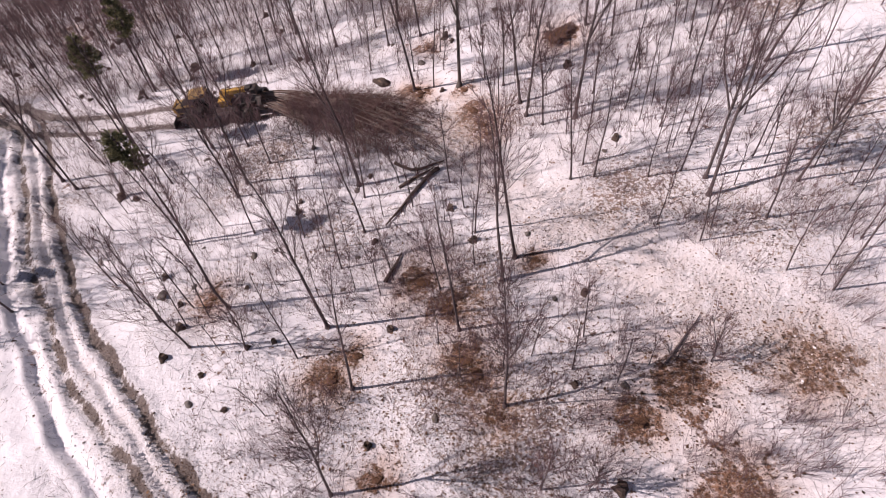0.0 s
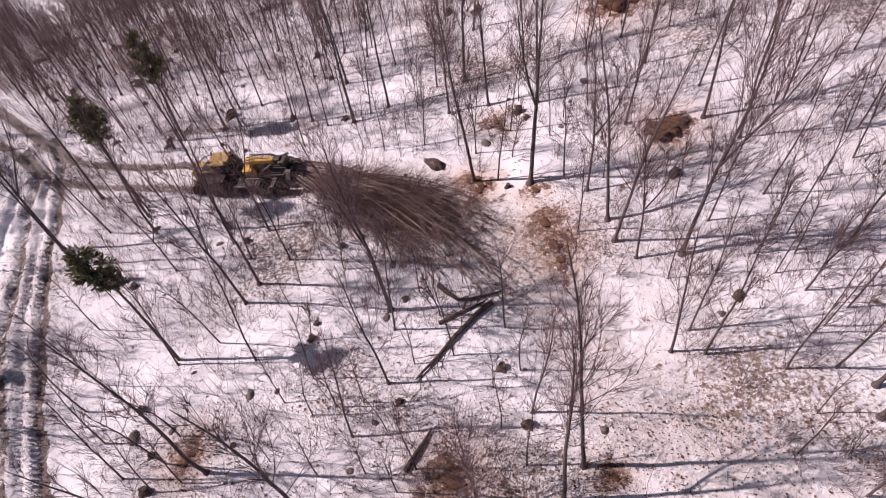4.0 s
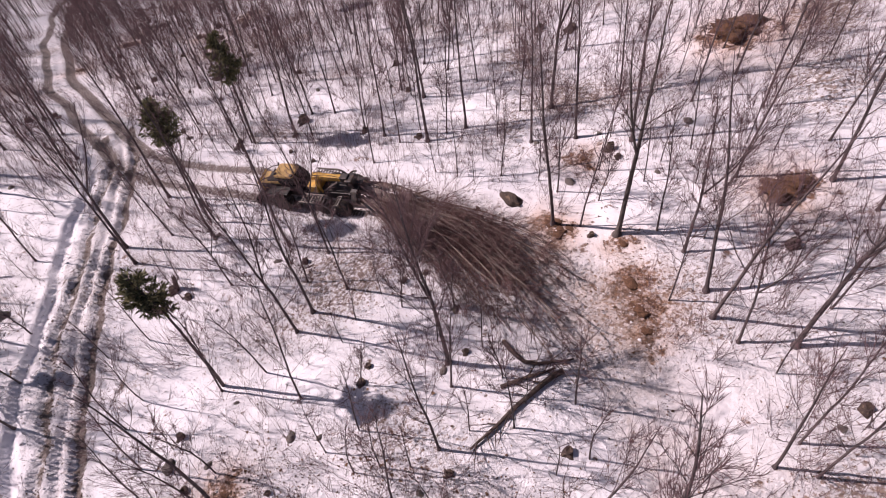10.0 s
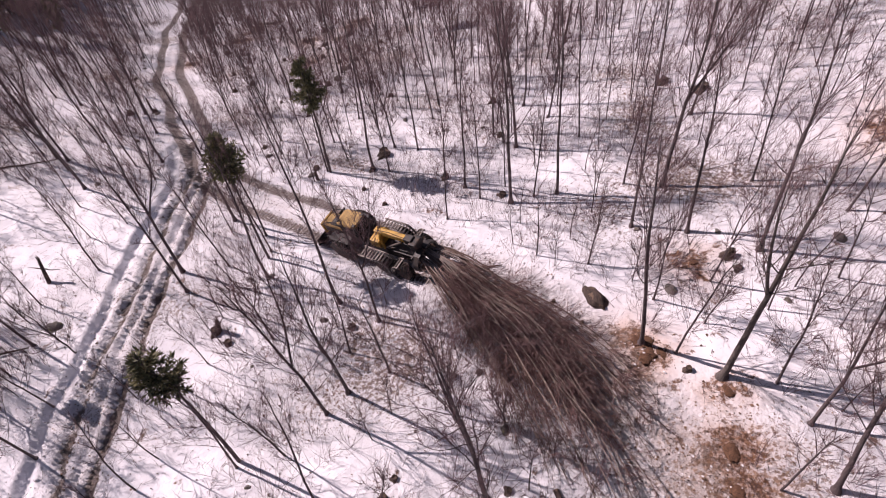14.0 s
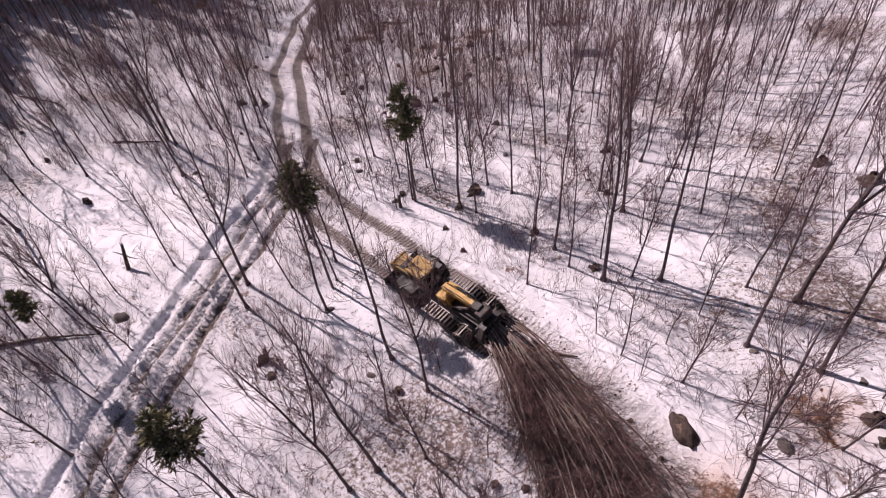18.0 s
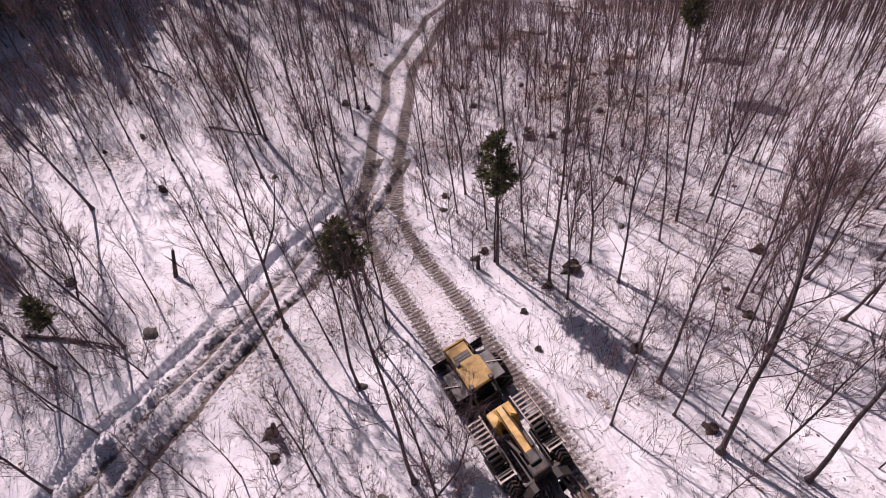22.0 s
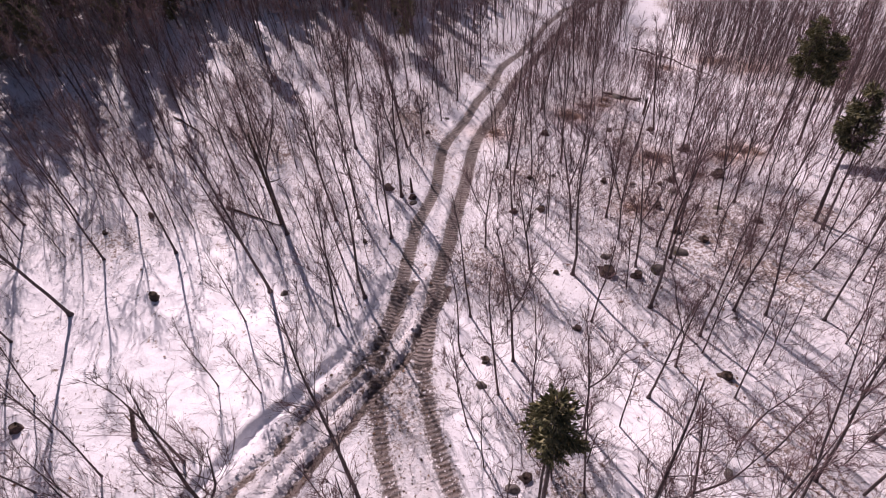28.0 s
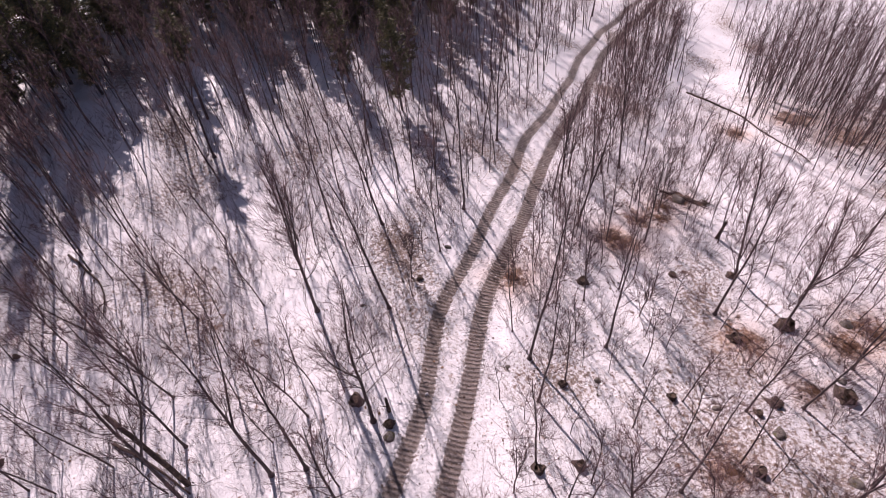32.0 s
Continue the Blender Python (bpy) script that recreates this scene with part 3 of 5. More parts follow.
SMALL_GROVES = [
    [(-67.9, 34.4), (-66.8, 56.5), (-58.2, 70.0), (-54.8, 20.8), (-54.6, 79.5), (-50.4, 56.9), (-43.7, 26.4), (-33.9, 27.8), (-12.6, 18.3), (-11.1, 29.0), (-10.6, 34.1), (-7.4, 34.3), (-3.9, 30.6), (-0.6, 42.9), (3.9, 9.9), (6.2, 9.8), (12.3, 33.8), (13.3, 15.4), (14.2, 31.6)],
]

rng = np.random.RandomState(5)
for kinds, groves in ((TALL_KINDS, TALL_GROVES), (MID_KINDS, MID_GROVES), (SMALL_KINDS, SMALL_GROVES)):
    for grove in groves:
        for x, y in grove:
            plant(kinds[rng.randint(len(kinds))], x, y, rng.uniform(0.88, 1.12), rng.uniform(0, 6.28), rng.normal(0, 2.2))
plant(GIANT, 0.7, 40.2, 1.0, 2.2, 3.0)


OPEN_STRIP = [(-82.0, 99.0), (-89.2, 103.8), (-95.6, 108.3), (-104.8, 114.5), (-116.0, 122.0), (-124.0, 128.0)]      # a treeless strip of snow running uphill
ON_TRAILS = np.concatenate([resample(line, 0.6) for line in (ROAD, LANE, SKID, OPEN_STRIP)])


STRIP_LINE = resample(OPEN_STRIP, 0.6)


def free_of_trails(x, y, wide=3.2):
    if np.min((STRIP_LINE[:, 0] - x) ** 2 + (STRIP_LINE[:, 1] - y) ** 2) < 3.6 ** 2:
        return False
    return np.min((ON_TRAILS[:, 0] - x) ** 2 + (ON_TRAILS[:, 1] - y) ** 2) > wide * wide


# young growth between them, on the stretch that the trail crosses
COUNT = 0
while COUNT < 88:
    x, y = rng.uniform(-80, 24), rng.uniform(14, 84)
    if y > 62 + 0.12 * (x + 80) + 18 or not free_of_trails(x, y) or any((x - a) ** 2 + (y - b) ** 2 < 2.3 ** 2 for a, b in STANDING):
        continue
    if math.hypot((x + 26) / 7, (y - 16) / 8) < 1 or math.hypot((x + 47) / 7, (y - 33) / 8) < 1 or math.hypot((x - 6) / 14, (y - 12) / 8) < 1:
        continue
    plant((TALL_KINDS if y > 48 and rng.uniform() < 0.4 else MID_KINDS)[rng.randint(4)], x, y, rng.uniform(0.55, 0.95), rng.uniform(0, 6.28), rng.normal(0, 2.0))
    COUNT += 1


COUNT = 0
while COUNT < 22:
    x, y = rng.uniform(-72, -36), rng.uniform(18, 50)
    if math.hypot((x + 49) / 6, (y - 31) / 6) > 1 and free_of_trails(x, y) and all((x - a) ** 2 + (y - b) ** 2 > 2.4 ** 2 for a, b in STANDING):
        plant(MID_KINDS[rng.randint(4)], x, y, rng.uniform(0.7, 1.1), rng.uniform(0, 6.28), rng.normal(0, 3.0))
        COUNT += 1
COUNT = 0
while COUNT < 32:
    x, y = rng.uniform(-78, -30), rng.uniform(46, 80)
    if free_of_trails(x, y) and all((x - a) ** 2 + (y - b) ** 2 > 2.6 ** 2 for a, b in STANDING):
        plant((MID_KINDS if rng.uniform() < 0.7 else TALL_KINDS)[rng.randint(4)], x, y, rng.uniform(0.65, 0.95), rng.uniform(0, 6.28), rng.normal(0, 2.0))
        COUNT += 1


FLAT = {}


def flat_faces(faces):
    """The corners of all faces in one row, and how many each face has."""
    if id(faces) not in FLAT:
        FLAT[id(faces)] = (np.array([i for f in faces for i in f], np.int32), np.array([len(f) for f in faces], np.int32), faces)
    return FLAT[id(faces)][:2]


def big_mesh(name, verts, corners, counts, materials, slots=None):
    me = bpy.data.meshes.new(name)
    me.vertices.add(len(verts))
    me.vertices.foreach_set("co", np.ascontiguousarray(verts, np.float32).ravel())
    me.loops.add(len(corners))
    me.loops.foreach_set("vertex_index", corners)
    me.polygons.add(len(counts))
    me.polygons.foreach_set("loop_start", np.concatenate([[0], np.cumsum(counts)[:-1]]).astype(np.int32))
    for mat in materials:
        me.materials.append(mat)
    if slots is not None:
        me.polygons.foreach_set("material_index", slots)
    me.update(calc_edges=True)
    return me


def joined(name, label, category, items, material_sets, kind="stuff"):
    """Many far or fine plants as one mesh: items of (verts, faces, slot, pose)."""
    vs, corners, counts, slots, n = [], [], [], [], 0
    for verts, faces, slot, m in items:
        r = np.array(m)
        flat, count = flat_faces(faces)
        vs.append(verts @ r[:3, :3].T + r[:3, 3])
        corners.append(flat + n)
        counts.append(count)
        slots.append(np.full(len(count), slot, np.int32))
        n += len(verts)
    me = big_mesh(name, np.concatenate(vs), np.concatenate(corners), np.concatenate(counts), material_sets, np.concatenate(slots))
    return tagged(new(name, me), label, category, kind=kind)


def light_tree(seed, tall, thick, limbs):
    rng = np.random.RandomState(seed)
    wood, fine = Tubes(), Tubes()
    trunk = bent(rng, (0, 0, -0.3), (0, 0, 1), tall, 6, 0.035, 0.03)
    wood.add(trunk, thick * (1 - np.linspace(0, 1, 7)) ** 0.8 + 0.012, 5)
    for i in range(limbs):
        u = 0.35 + 0.62 * (i + rng.uniform(0, 1)) / limbs
        k = min(int(u * 6), 5)
        at = trunk[k] + (trunk[k + 1] - trunk[k]) * (u * 6 - k)
        az, el = i * 2.4, rng.uniform(0.6, 1.1)
        length = tall * 0.25 * (1.1 - u) + 0.6
        limb = bent(rng, at, (math.cos(az) * math.cos(el), math.sin(az) * math.cos(el), math.sin(el)), length, 3, 0.13, 0.1)
        fine.twig(limb, (0.020, 0.014, 0.010))
        for _ in range(10):
            b = limb[0] + (limb[3] - limb[0]) * rng.uniform(0.2, 0.95)
            out = (limb[3] - limb[0]) / length + rng.normal(0, 0.45, 3) + np.array([0, 0, 0.15])
            fine.twig([b, b + out * length * rng.uniform(0.25, 0.7)], (0.0095,))
    return (np.concatenate(wood.v), wood.f), (np.concatenate(fine.v), fine.f)


LIGHT = [light_tree(81 + i, (12.5, 11.0, 13.5, 9.0, 8.0)[i], (0.062, 0.054, 0.072, 0.046, 0.042)[i], (13, 11, 14, 11, 10)[i]) for i in range(5)]


TREE_LINE = ((-92, -82, -76, -65, -57, -48, -20), (99, 101, 103, 101, 96, 90, 82))


def in_clearing(x, y):
    """The open snow between the lane and the edge of the upper woods."""
    return math.hypot((x + 69) / 14, (y - 89.5) / 9) < 1 or (-92 < x < -28 and 80 < y < np.interp(x, *TREE_LINE))


def far_wood(name, label, count, inside, seed, gap, kinds=LIGHT):
    r = np.random.RandomState(seed)
    items, spots, tries = [], list(STANDING), 0
    while count and tries < 60000:
        tries += 1
        x, y = r.uniform(-160, 60), r.uniform(-10, 165)
        if not inside(x, y) or not free_of_trails(x, y, 2.6) or any((x - a) ** 2 + (y - b) ** 2 < gap * gap for a, b in spots):
            continue
        spots.append((x, y))
        g = r.uniform(0.62, 1.0)
        m = Matrix.LocRotScale((x, y, height(x, y)), LEAN_TO_SUN @ Euler((r.normal(0, 0.03), r.normal(0, 0.03), r.uniform(0, 6.28))).to_matrix(), (g, g, g))
        wood, fine = kinds[r.randint(5)]
        items += [(wood[0], wood[1], 0, m), (fine[0], fine[1], 1, m)]
        count -= 1
    return joined(name, label, "trees", items, (BARK, TWIG))


far_wood("far_woods", "dense leafless woods further up the snowy hillside", 520, lambda x, y: (y > 58 + 0.10 * (x + 20) or x > 14) and y < 112 and x < 45 and x > -85 and y > 18 and not (x < -28 and y < 80) and not in_clearing(x, y), 3, 1.7)
far_wood("far_woods", "leafless woods along the lane at the foot of the hill", 540, lambda x, y: -125 < x < -72 and 26 < y < 118 and not (y > 84 and x > -80) and math.hypot((x + 78) / 6, (y - 45) / 7) > 1 and not in_clearing(x, y), 4, 1.4)
far_wood("far_woods", "hazy brown leafless woods towards the horizon", 760, lambda x, y: (y > 100 + 0.15 * (x + 60) or x < -100) and 52 < y < 142 and -142 < x < 40, 12, 1.7)
far_wood("far_woods", "tangled leafless woods on the slope above the lane", 760, lambda x, y: -92 < x < -20 and np.interp(x, *TREE_LINE) < y < 128, 15, 1.2)
EDGE_AT = ((0, 31, 45, 66), (-82, -88, -97, -97))
LANE_SPOTS = [tuple(p) for p in resample(LANE, 1.5)]
YOUNG = [light_tree(95 + i, (6.5, 5.2, 7.2, 5.8, 4.4)[i], (0.04, 0.032, 0.045, 0.035, 0.03)[i], (11, 10, 12, 10, 9)[i]) for i in range(5)]
far_wood("young_growth", "thicket of thin leafless young stems between the trees", 400, lambda x, y: -72 < x < 24 and 14 < y < 78 and math.hypot((x + 49) / 10, (y - 31) / 10) > 1 and math.hypot((x + 26) / 7, (y - 16) / 8) > 1 and lumps(np.array([x]), np.array([y]), 12, 44)[0] > -0.15, 16, 1.25, YOUNG)
far_wood("young_growth", "dense reddish thicket of leafless stems along the lane", 330, lambda x, y: -122 < x < -64 and 2.4 < min(math.hypot(x - a, y - b) for a, b in LANE_SPOTS) < (10.0 if x < -80 else 6.0) and (y - 62.0) > 0.97 * (-66.5 - x), 17, 0.9, YOUNG)
far_wood("far_woods", "tangled leafless stems at the edge of the evergreen stand", 150, lambda x, y: -104 < x < -76 and 12 < y < 66 and x < np.interp(y, EDGE_AT[0], EDGE_AT[1]) + 9 and math.hypot((x + 79) / 5, (y - 45) / 5) > 1, 18, 1.2)
far_wood("young_growth", "low leafless saplings in the clearing above the lane", 210, lambda x, y: -84 < x < -30 and 76 < y and in_clearing(x, y) and math.hypot((x + 63) / 6, (y - 92.5) / 3) > 1, 19, 1.6, YOUNG)
far_wood("thin_woods", "scattered thin leafless trees beside the rutted road", 30, lambda x, y: -78 < x < -34 and 8 < y < 44 and math.hypot((x + 49) / 10, (y - 31) / 10) > 1, 6, 3.2)


# fine undergrowth: whips and shoots that stand out of the snow
def whip(seed):
    r = np.random.RandomState(seed)
    t = Tubes()
    for _ in range(r.randint(2, 6)):
        d = (r.normal(0, 0.38), r.normal(0, 0.38), 1)
        line = bent(r, (r.normal(0, 0.10), r.normal(0, 0.10), -0.05), d, r.uniform(0.8, 2.9), 2, 0.14, 0.06)
        t.twig(line, (0.010, 0.007))
        for _ in range(5):
            q = r.uniform(0.25, 1.9)
            k = int(q)
            at = line[k] + (line[k + 1] - line[k]) * (q - k)
            d = line[k + 1] - line[k]
            t.twig([at, at + (d / np.linalg.norm(d) + r.normal(0, 0.42, 3)) * r.uniform(0.3, 0.95)], (0.0052,))
    return np.concatenate(t.v), t.f


WHIPS = [whip(200 + i) for i in range(12)]
r = np.random.RandomState(9)
items = []
X, Y = np.concatenate([r.uniform(-92, 24, 15500), r.uniform(-10, 22, 900)]), np.concatenate([r.uniform(8, 96, 15500), r.uniform(7, 25, 900)])
thick_here = lumps(X, Y, 11, 21) + 0.35 * lumps(X, Y, 3, 22)
okay = (thick_here > -0.20) & (np.abs(beside(SKID, X, Y)[0]) > 2.4) & (np.abs(beside(ROAD, X, Y)[0]) > 2.8) & (np.abs(beside(LANE, X, Y)[0]) > 2.2) & (np.hypot((X + 26) / 7, (Y - 16) / 8) > 1) & (np.hypot((X + 49) / 9, (Y - 31) / 9) > 1)
Z = ground_fields(X, Y)[0]
for x, y, z in zip(X[okay], Y[okay], Z[okay]):
    v, f = WHIPS[r.randint(12)]
    g = r.uniform(0.6, 1.3)
    items.append((v, f, 0, Matrix.LocRotScale((x, y, z), Euler((0, 0, r.uniform(0, 6.28))), (g, g, g))))
joined("undergrowth", "thin leafless shoots and whips standing out of the snow", "undergrowth", items, (TWIG,))


# leaf flakes, bark crumbs and dead sticks strewn over the snow
r = np.random.RandomState(19)
X, Y = np.concatenate([r.uniform(-86, 24, 150000), r.uniform(-16, 20, 60000)]), np.concatenate([r.uniform(6, 88, 150000), r.uniform(6, 26, 60000)])
Z, RUT, SOIL, ALONG, LITTER, WORN = ground_fields(X, Y)
keep = r.uniform(0, 1, 210000) < 0.07 + 0.38 * LITTER ** 1.5 + 0.5 * SOIL + 0.35 * WORN
v, f = [], []
for x, y, z in zip(X[keep], Y[keep], Z[keep]):
    n, size, turn = len(v), r.uniform(0.02, 0.065) * (1.9 if r.uniform() < 0.06 else 1), r.uniform(0, 6.28)
    for k in range(4):
        a = turn + k * 1.57 + r.uniform(-0.4, 0.4)
        v.append((x + size * r.uniform(0.6, 1.2) * math.cos(a), y + size * r.uniform(0.4, 1.2) * math.sin(a), z + r.uniform(0.012, 0.06)))
    f.append((n, n + 1, n + 2, n + 3))
tagged(new("leaf_litter", mesh_from("leaf_litter", v, f, LEAF, False)), "brown leaf flakes and bark crumbs strewn over snow", "leaf litter", kind="stuff")
sticks = Tubes()
X, Y = r.uniform(-84, 22, 13000), r.uniform(7, 84, 13000)
Z = ground_fields(X, Y)[0]
for x, y, z in zip(X, Y, Z):
    a, long = r.uniform(0, 6.28), r.uniform(0.25, 1.2)
    ex, ey = x + long * math.cos(a), y + long * math.sin(a)
    mx, my = (x + ex) / 2 + r.normal(0, 0.1), (y + ey) / 2 + r.normal(0, 0.1)
    sticks.twig([(x, y, z + 0.02), (mx, my, height(mx, my) + r.uniform(0.02, 0.14)), (ex, ey, height(ex, ey) + r.uniform(0.02, 0.2))], (r.uniform(0.007, 0.015), 0.007))
tagged(new("fallen_sticks", sticks.mesh("fallen_sticks", TWIG)), "dead sticks and twigs strewn over the snow", "sticks", kind="stuff")

# clods of mud and ice thrown up along the ruts and the bare soil
def strew(count, chance, small, large, seed):
    """Crumbs of random size, thicker where chance(...) of the ground's fields is high."""
    r = np.random.RandomState(seed)
    X, Y = np.concatenate([r.uniform(-82, 22, count), r.uniform(-46, -8, count // 2)]), np.concatenate([r.uniform(6, 84, count), r.uniform(5, 50, count // 2)])
    Z, RUT, SOIL, ALONG, LITTER, WORN = ground_fields(X, Y)
    keep = r.uniform(0, 1, len(X)) < chance(RUT, SOIL, ALONG, WORN)
    v, f = [], []
    for x, y, z in zip(X[keep], Y[keep], Z[keep]):
        n, t, big = len(v), r.uniform(0, 6.28), 1.8 if r.uniform() < 0.12 else 1.0
        a, b, c = r.uniform(small, large) * big, r.uniform(small, large) * big, r.uniform(0.5 * small, 0.8 * large) * big
        ca, sa = math.cos(t), math.sin(t)
        v += [(x + a * ca, y + a * sa, z), (x - b * sa, y + b * ca, z + 0.01), (x - a * ca, y - a * sa, z), (x + b * sa, y - b * ca, z + 0.01), (x + 0.3 * a * sa, y - 0.3 * b, z + c)]
        f += [(n, n + 1, n + 4), (n + 1, n + 2, n + 4), (n + 2, n + 3, n + 4), (n + 3, n, n + 4)]
    return v, f


v, f = strew(160000, lambda rut, soil, along, worn: 0.50 * rut * (along < 0.01) + 0.20 * soil ** 2 + 0.05 * worn + 0.04 * rut, 0.020, 0.060, 23)
tagged(new("mud_clods", mesh_from("mud_clods", v, f, MUD, False)), "crumbs of mud and frozen soil beside the ruts", "mud clods", kind="stuff")
v, f = strew(90000, lambda rut, soil, along, worn: np.clip(worn * 1.1 + 0.25 * (along > 0.01) - 0.3 * rut, 0, 0.5) * np.where(along > 0.01, 0.6, 1.0) + 0.06 * soil, 0.025, 0.075, 24)
tagged(new("snow_crumbs", mesh_from("snow_crumbs", v, f, ICE, False)), "broken lumps of dirty snow thrown up along the trails", "snow crumbs", kind="stuff")

# dead grass and straw that pokes through the thin snow
X, Y = np.concatenate([r.uniform(-80, 22, 42000), r.uniform(-10, 22, 26000)]), np.concatenate([r.uniform(8, 80, 42000), r.uniform(6, 26, 26000)])
Z, RUT, SOIL, ALONG, LITTER, WORN = ground_fields(X, Y)
keep = r.uniform(0, 1, len(X)) < 0.9 * LITTER ** 1.3 * (lumps(X, Y, 3.5, 61) > -0.1) + 0.25 * SOIL
v, f = [], []
for x, y, z in zip(X[keep], Y[keep], Z[keep]):
    for _ in range(2):
        n, a, long, lean = len(v), r.uniform(0, 6.28), r.uniform(0.10, 0.34), r.uniform(0.3, 1.0)
        ca, sa, w = math.cos(a), math.sin(a), r.uniform(0.006, 0.013)
        x0, y0 = x + r.normal(0, 0.08), y + r.normal(0, 0.08)
        v += [(x0 - w * sa, y0 + w * ca, z - 0.02), (x0 + w * sa, y0 - w * ca, z - 0.02), (x0 + long * lean * ca, y0 + long * lean * sa, z + 0.02 + long * (1.05 - lean))]
        f.append((n, n + 1, n + 2))
tagged(new("dead_grass", mesh_from("dead_grass", v, f, STRAW, False)), "tan blades of dead grass poking through thin snow", "dead grass", kind="stuff")


# ---- conifers ----
def conifer(name, label, group, seed, tall, low, wide, thick, sprays, tuft=1.0):
    """A tapered trunk with whorls of drooping limbs, each set with tufts of needles."""
    r = np.random.RandomState(seed)
    wood, blades, faces = Tubes(), [], []
    trunk = bent(r, (0, 0, -0.25), (0, 0, 1), tall + 0.25, 9, 0.02, 0.05)
    wood.add(trunk, thick * (1 - np.linspace(0, 1, 10)) ** 0.8 + 0.015, 7)
    for i in range(9):
        z = low * r.uniform(0.25, 1.0)
        az = r.uniform(0, 6.28)
        at = trunk[int(z / tall * 9)]
        wood.twig(bent(r, at, (math.cos(az), math.sin(az), -0.1), r.uniform(0.3, 0.8), 2, 0.1, 0), (0.014, 0.01))
    z, n = low, 0
    while z < tall - 0.1:
        u = (z - low) / (tall - low)
        reach = wide * (0.35 + 0.65 * min(1, u * 3.0)) * (1 - u) ** 0.7 + 0.12
        k = min(int(z / tall * 9), 8)
        at = trunk[k] + (trunk[k + 1] - trunk[k]) * (z / tall * 9 - k)
        for j in range(r.randint(6, 9)):
            az = r.uniform(0, 6.28)
            length = reach * r.uniform(0.55, 1.2)
            limb = bent(r, at, (math.cos(az), math.sin(az), 0.25 - 0.35 * (1 - u)), length, 4, 0.08, 0.05)
            wood.twig(limb, (0.025, 0.02, 0.015, 0.01))
            for _ in range(int(sprays * length + 4)):
                q = r.uniform(0.15, 1.0) * 4
                kk = min(int(q), 3)
                c = limb[kk] + (limb[kk + 1] - limb[kk]) * (q - kk) + r.normal(0, 0.05, 3)
                d = (limb[kk + 1] - limb[kk]) / np.linalg.norm(limb[kk + 1] - limb[kk]) + r.normal(0, 0.7, 3)
                d = d / np.linalg.norm(d) * r.uniform(0.18, 0.38) * tuft
                s = np.cross(d, r.normal(0, 1, 3))
                s = s / np.linalg.norm(s) * r.uniform(0.025, 0.055) * tuft
                blades += [c - s * 0.4, c + d * 0.5 - s, c + d, c + d * 0.5 + s]
                faces.append((n, n + 1, n + 2, n + 3))
                n += 4
        z += 0.24 + 0.075 * (tall - low) / 5 + (0.14 if tall > 10 else 0)
    ob = tagged(new(name, wood.mesh("trunk", BARK)), label, "conifer", group)
    under(new("crown", mesh_from("crown", np.array(blades), faces, NEEDLES, False)), ob)
    return ob


PINE = conifer("pine_tree", "young dark-green pine with a short full crown standing in snow", "pines of the hillside", 301, 9.2, 5.6, 1.3, 0.10, 62)
PINE_TOP = conifer("pine_tree", "thin pine with one green tuft of crown on a bare stem", "pines of the hillside", 302, 9.2, 6.6, 1.2, 0.09, 60)
PINE_LOW = conifer("pine_tree", "thin dark pine with a high crown near the fork", "pines of the hillside", 303, 9.4, 6.7, 1.35, 0.08, 62)
for kind, x, y, turn in ((PINE, -29.6, 48.9, 0.3), (PINE_TOP, -19.1, 27.4, 1.0), (PINE_LOW, -27.7, 39.2, 2.0), (PINE_LOW, -36.2, 24.8, 4.0), (PINE_TOP, -57.0, 20.0, 0.5), (PINE, -90.0, 44.2, 2.5), (PINE, -51.7, 86.6, 1.2), (PINE, -40.0, 77.6, 4.1), (PINE, -50.0, 88.0, 5.0)):
    plant(kind, x, y, 0.66 if x == -36.2 else 1.2 if x < -80 or y > 75 else 1.0, turn)

SPRUCE = [conifer("spruce_tree", "tall dark-green conifer at the edge of the evergreen stand", "evergreen stand below the hill", 311 + i, (13.0, 11.5, 14.5)[i], (2.6, 2.0, 3.2)[i], (2.3, 2.0, 2.4)[i], 0.15, 34, 1.35) for i in range(3)]
r = np.random.RandomState(14)
spots = [(-89.5, 62.6), (-95.5, 58.5)]
EDGE_Y, EDGE_X = (0, 20, 31, 37, 45, 52, 58, 66, 76, 92), (-81, -82, -87, -95, -101, -104, -105, -103, -108, -129)
while len(spots) < 200:
    y = r.uniform(0, 92)
    x = float(np.interp(y, EDGE_Y, EDGE_X)) - 34 * r.uniform(0, 1) ** 0.8
    if all((x - a) ** 2 + (y - b) ** 2 > 2.5 ** 2 for a, b in spots) and free_of_trails(x, y, 4.0):
        spots.append((x, y))
spots += [(r.uniform(-114, -98), r.uniform(55, 76)) for _ in range(16)]
for i, (x, y) in enumerate(spots):
    deep = float(np.interp(y, EDGE_Y, EDGE_X)) - x
    plant(SPRUCE[i % 3], x, y, r.uniform(0.85, 1.2) * (min(1.0, 0.66 + max(deep, 0) * 0.03) if i > 1 else 0.82), r.uniform(0, 6.28))


# ---- stumps, boulders and heaps ----
def lumpy(bm, amount, seed, scale=2.0):
    for v in bm.verts:
        v.co += v.co.normalized() * amount * noise.noise(v.co * scale + Vector((seed * 3.1, seed * 1.7, seed)))


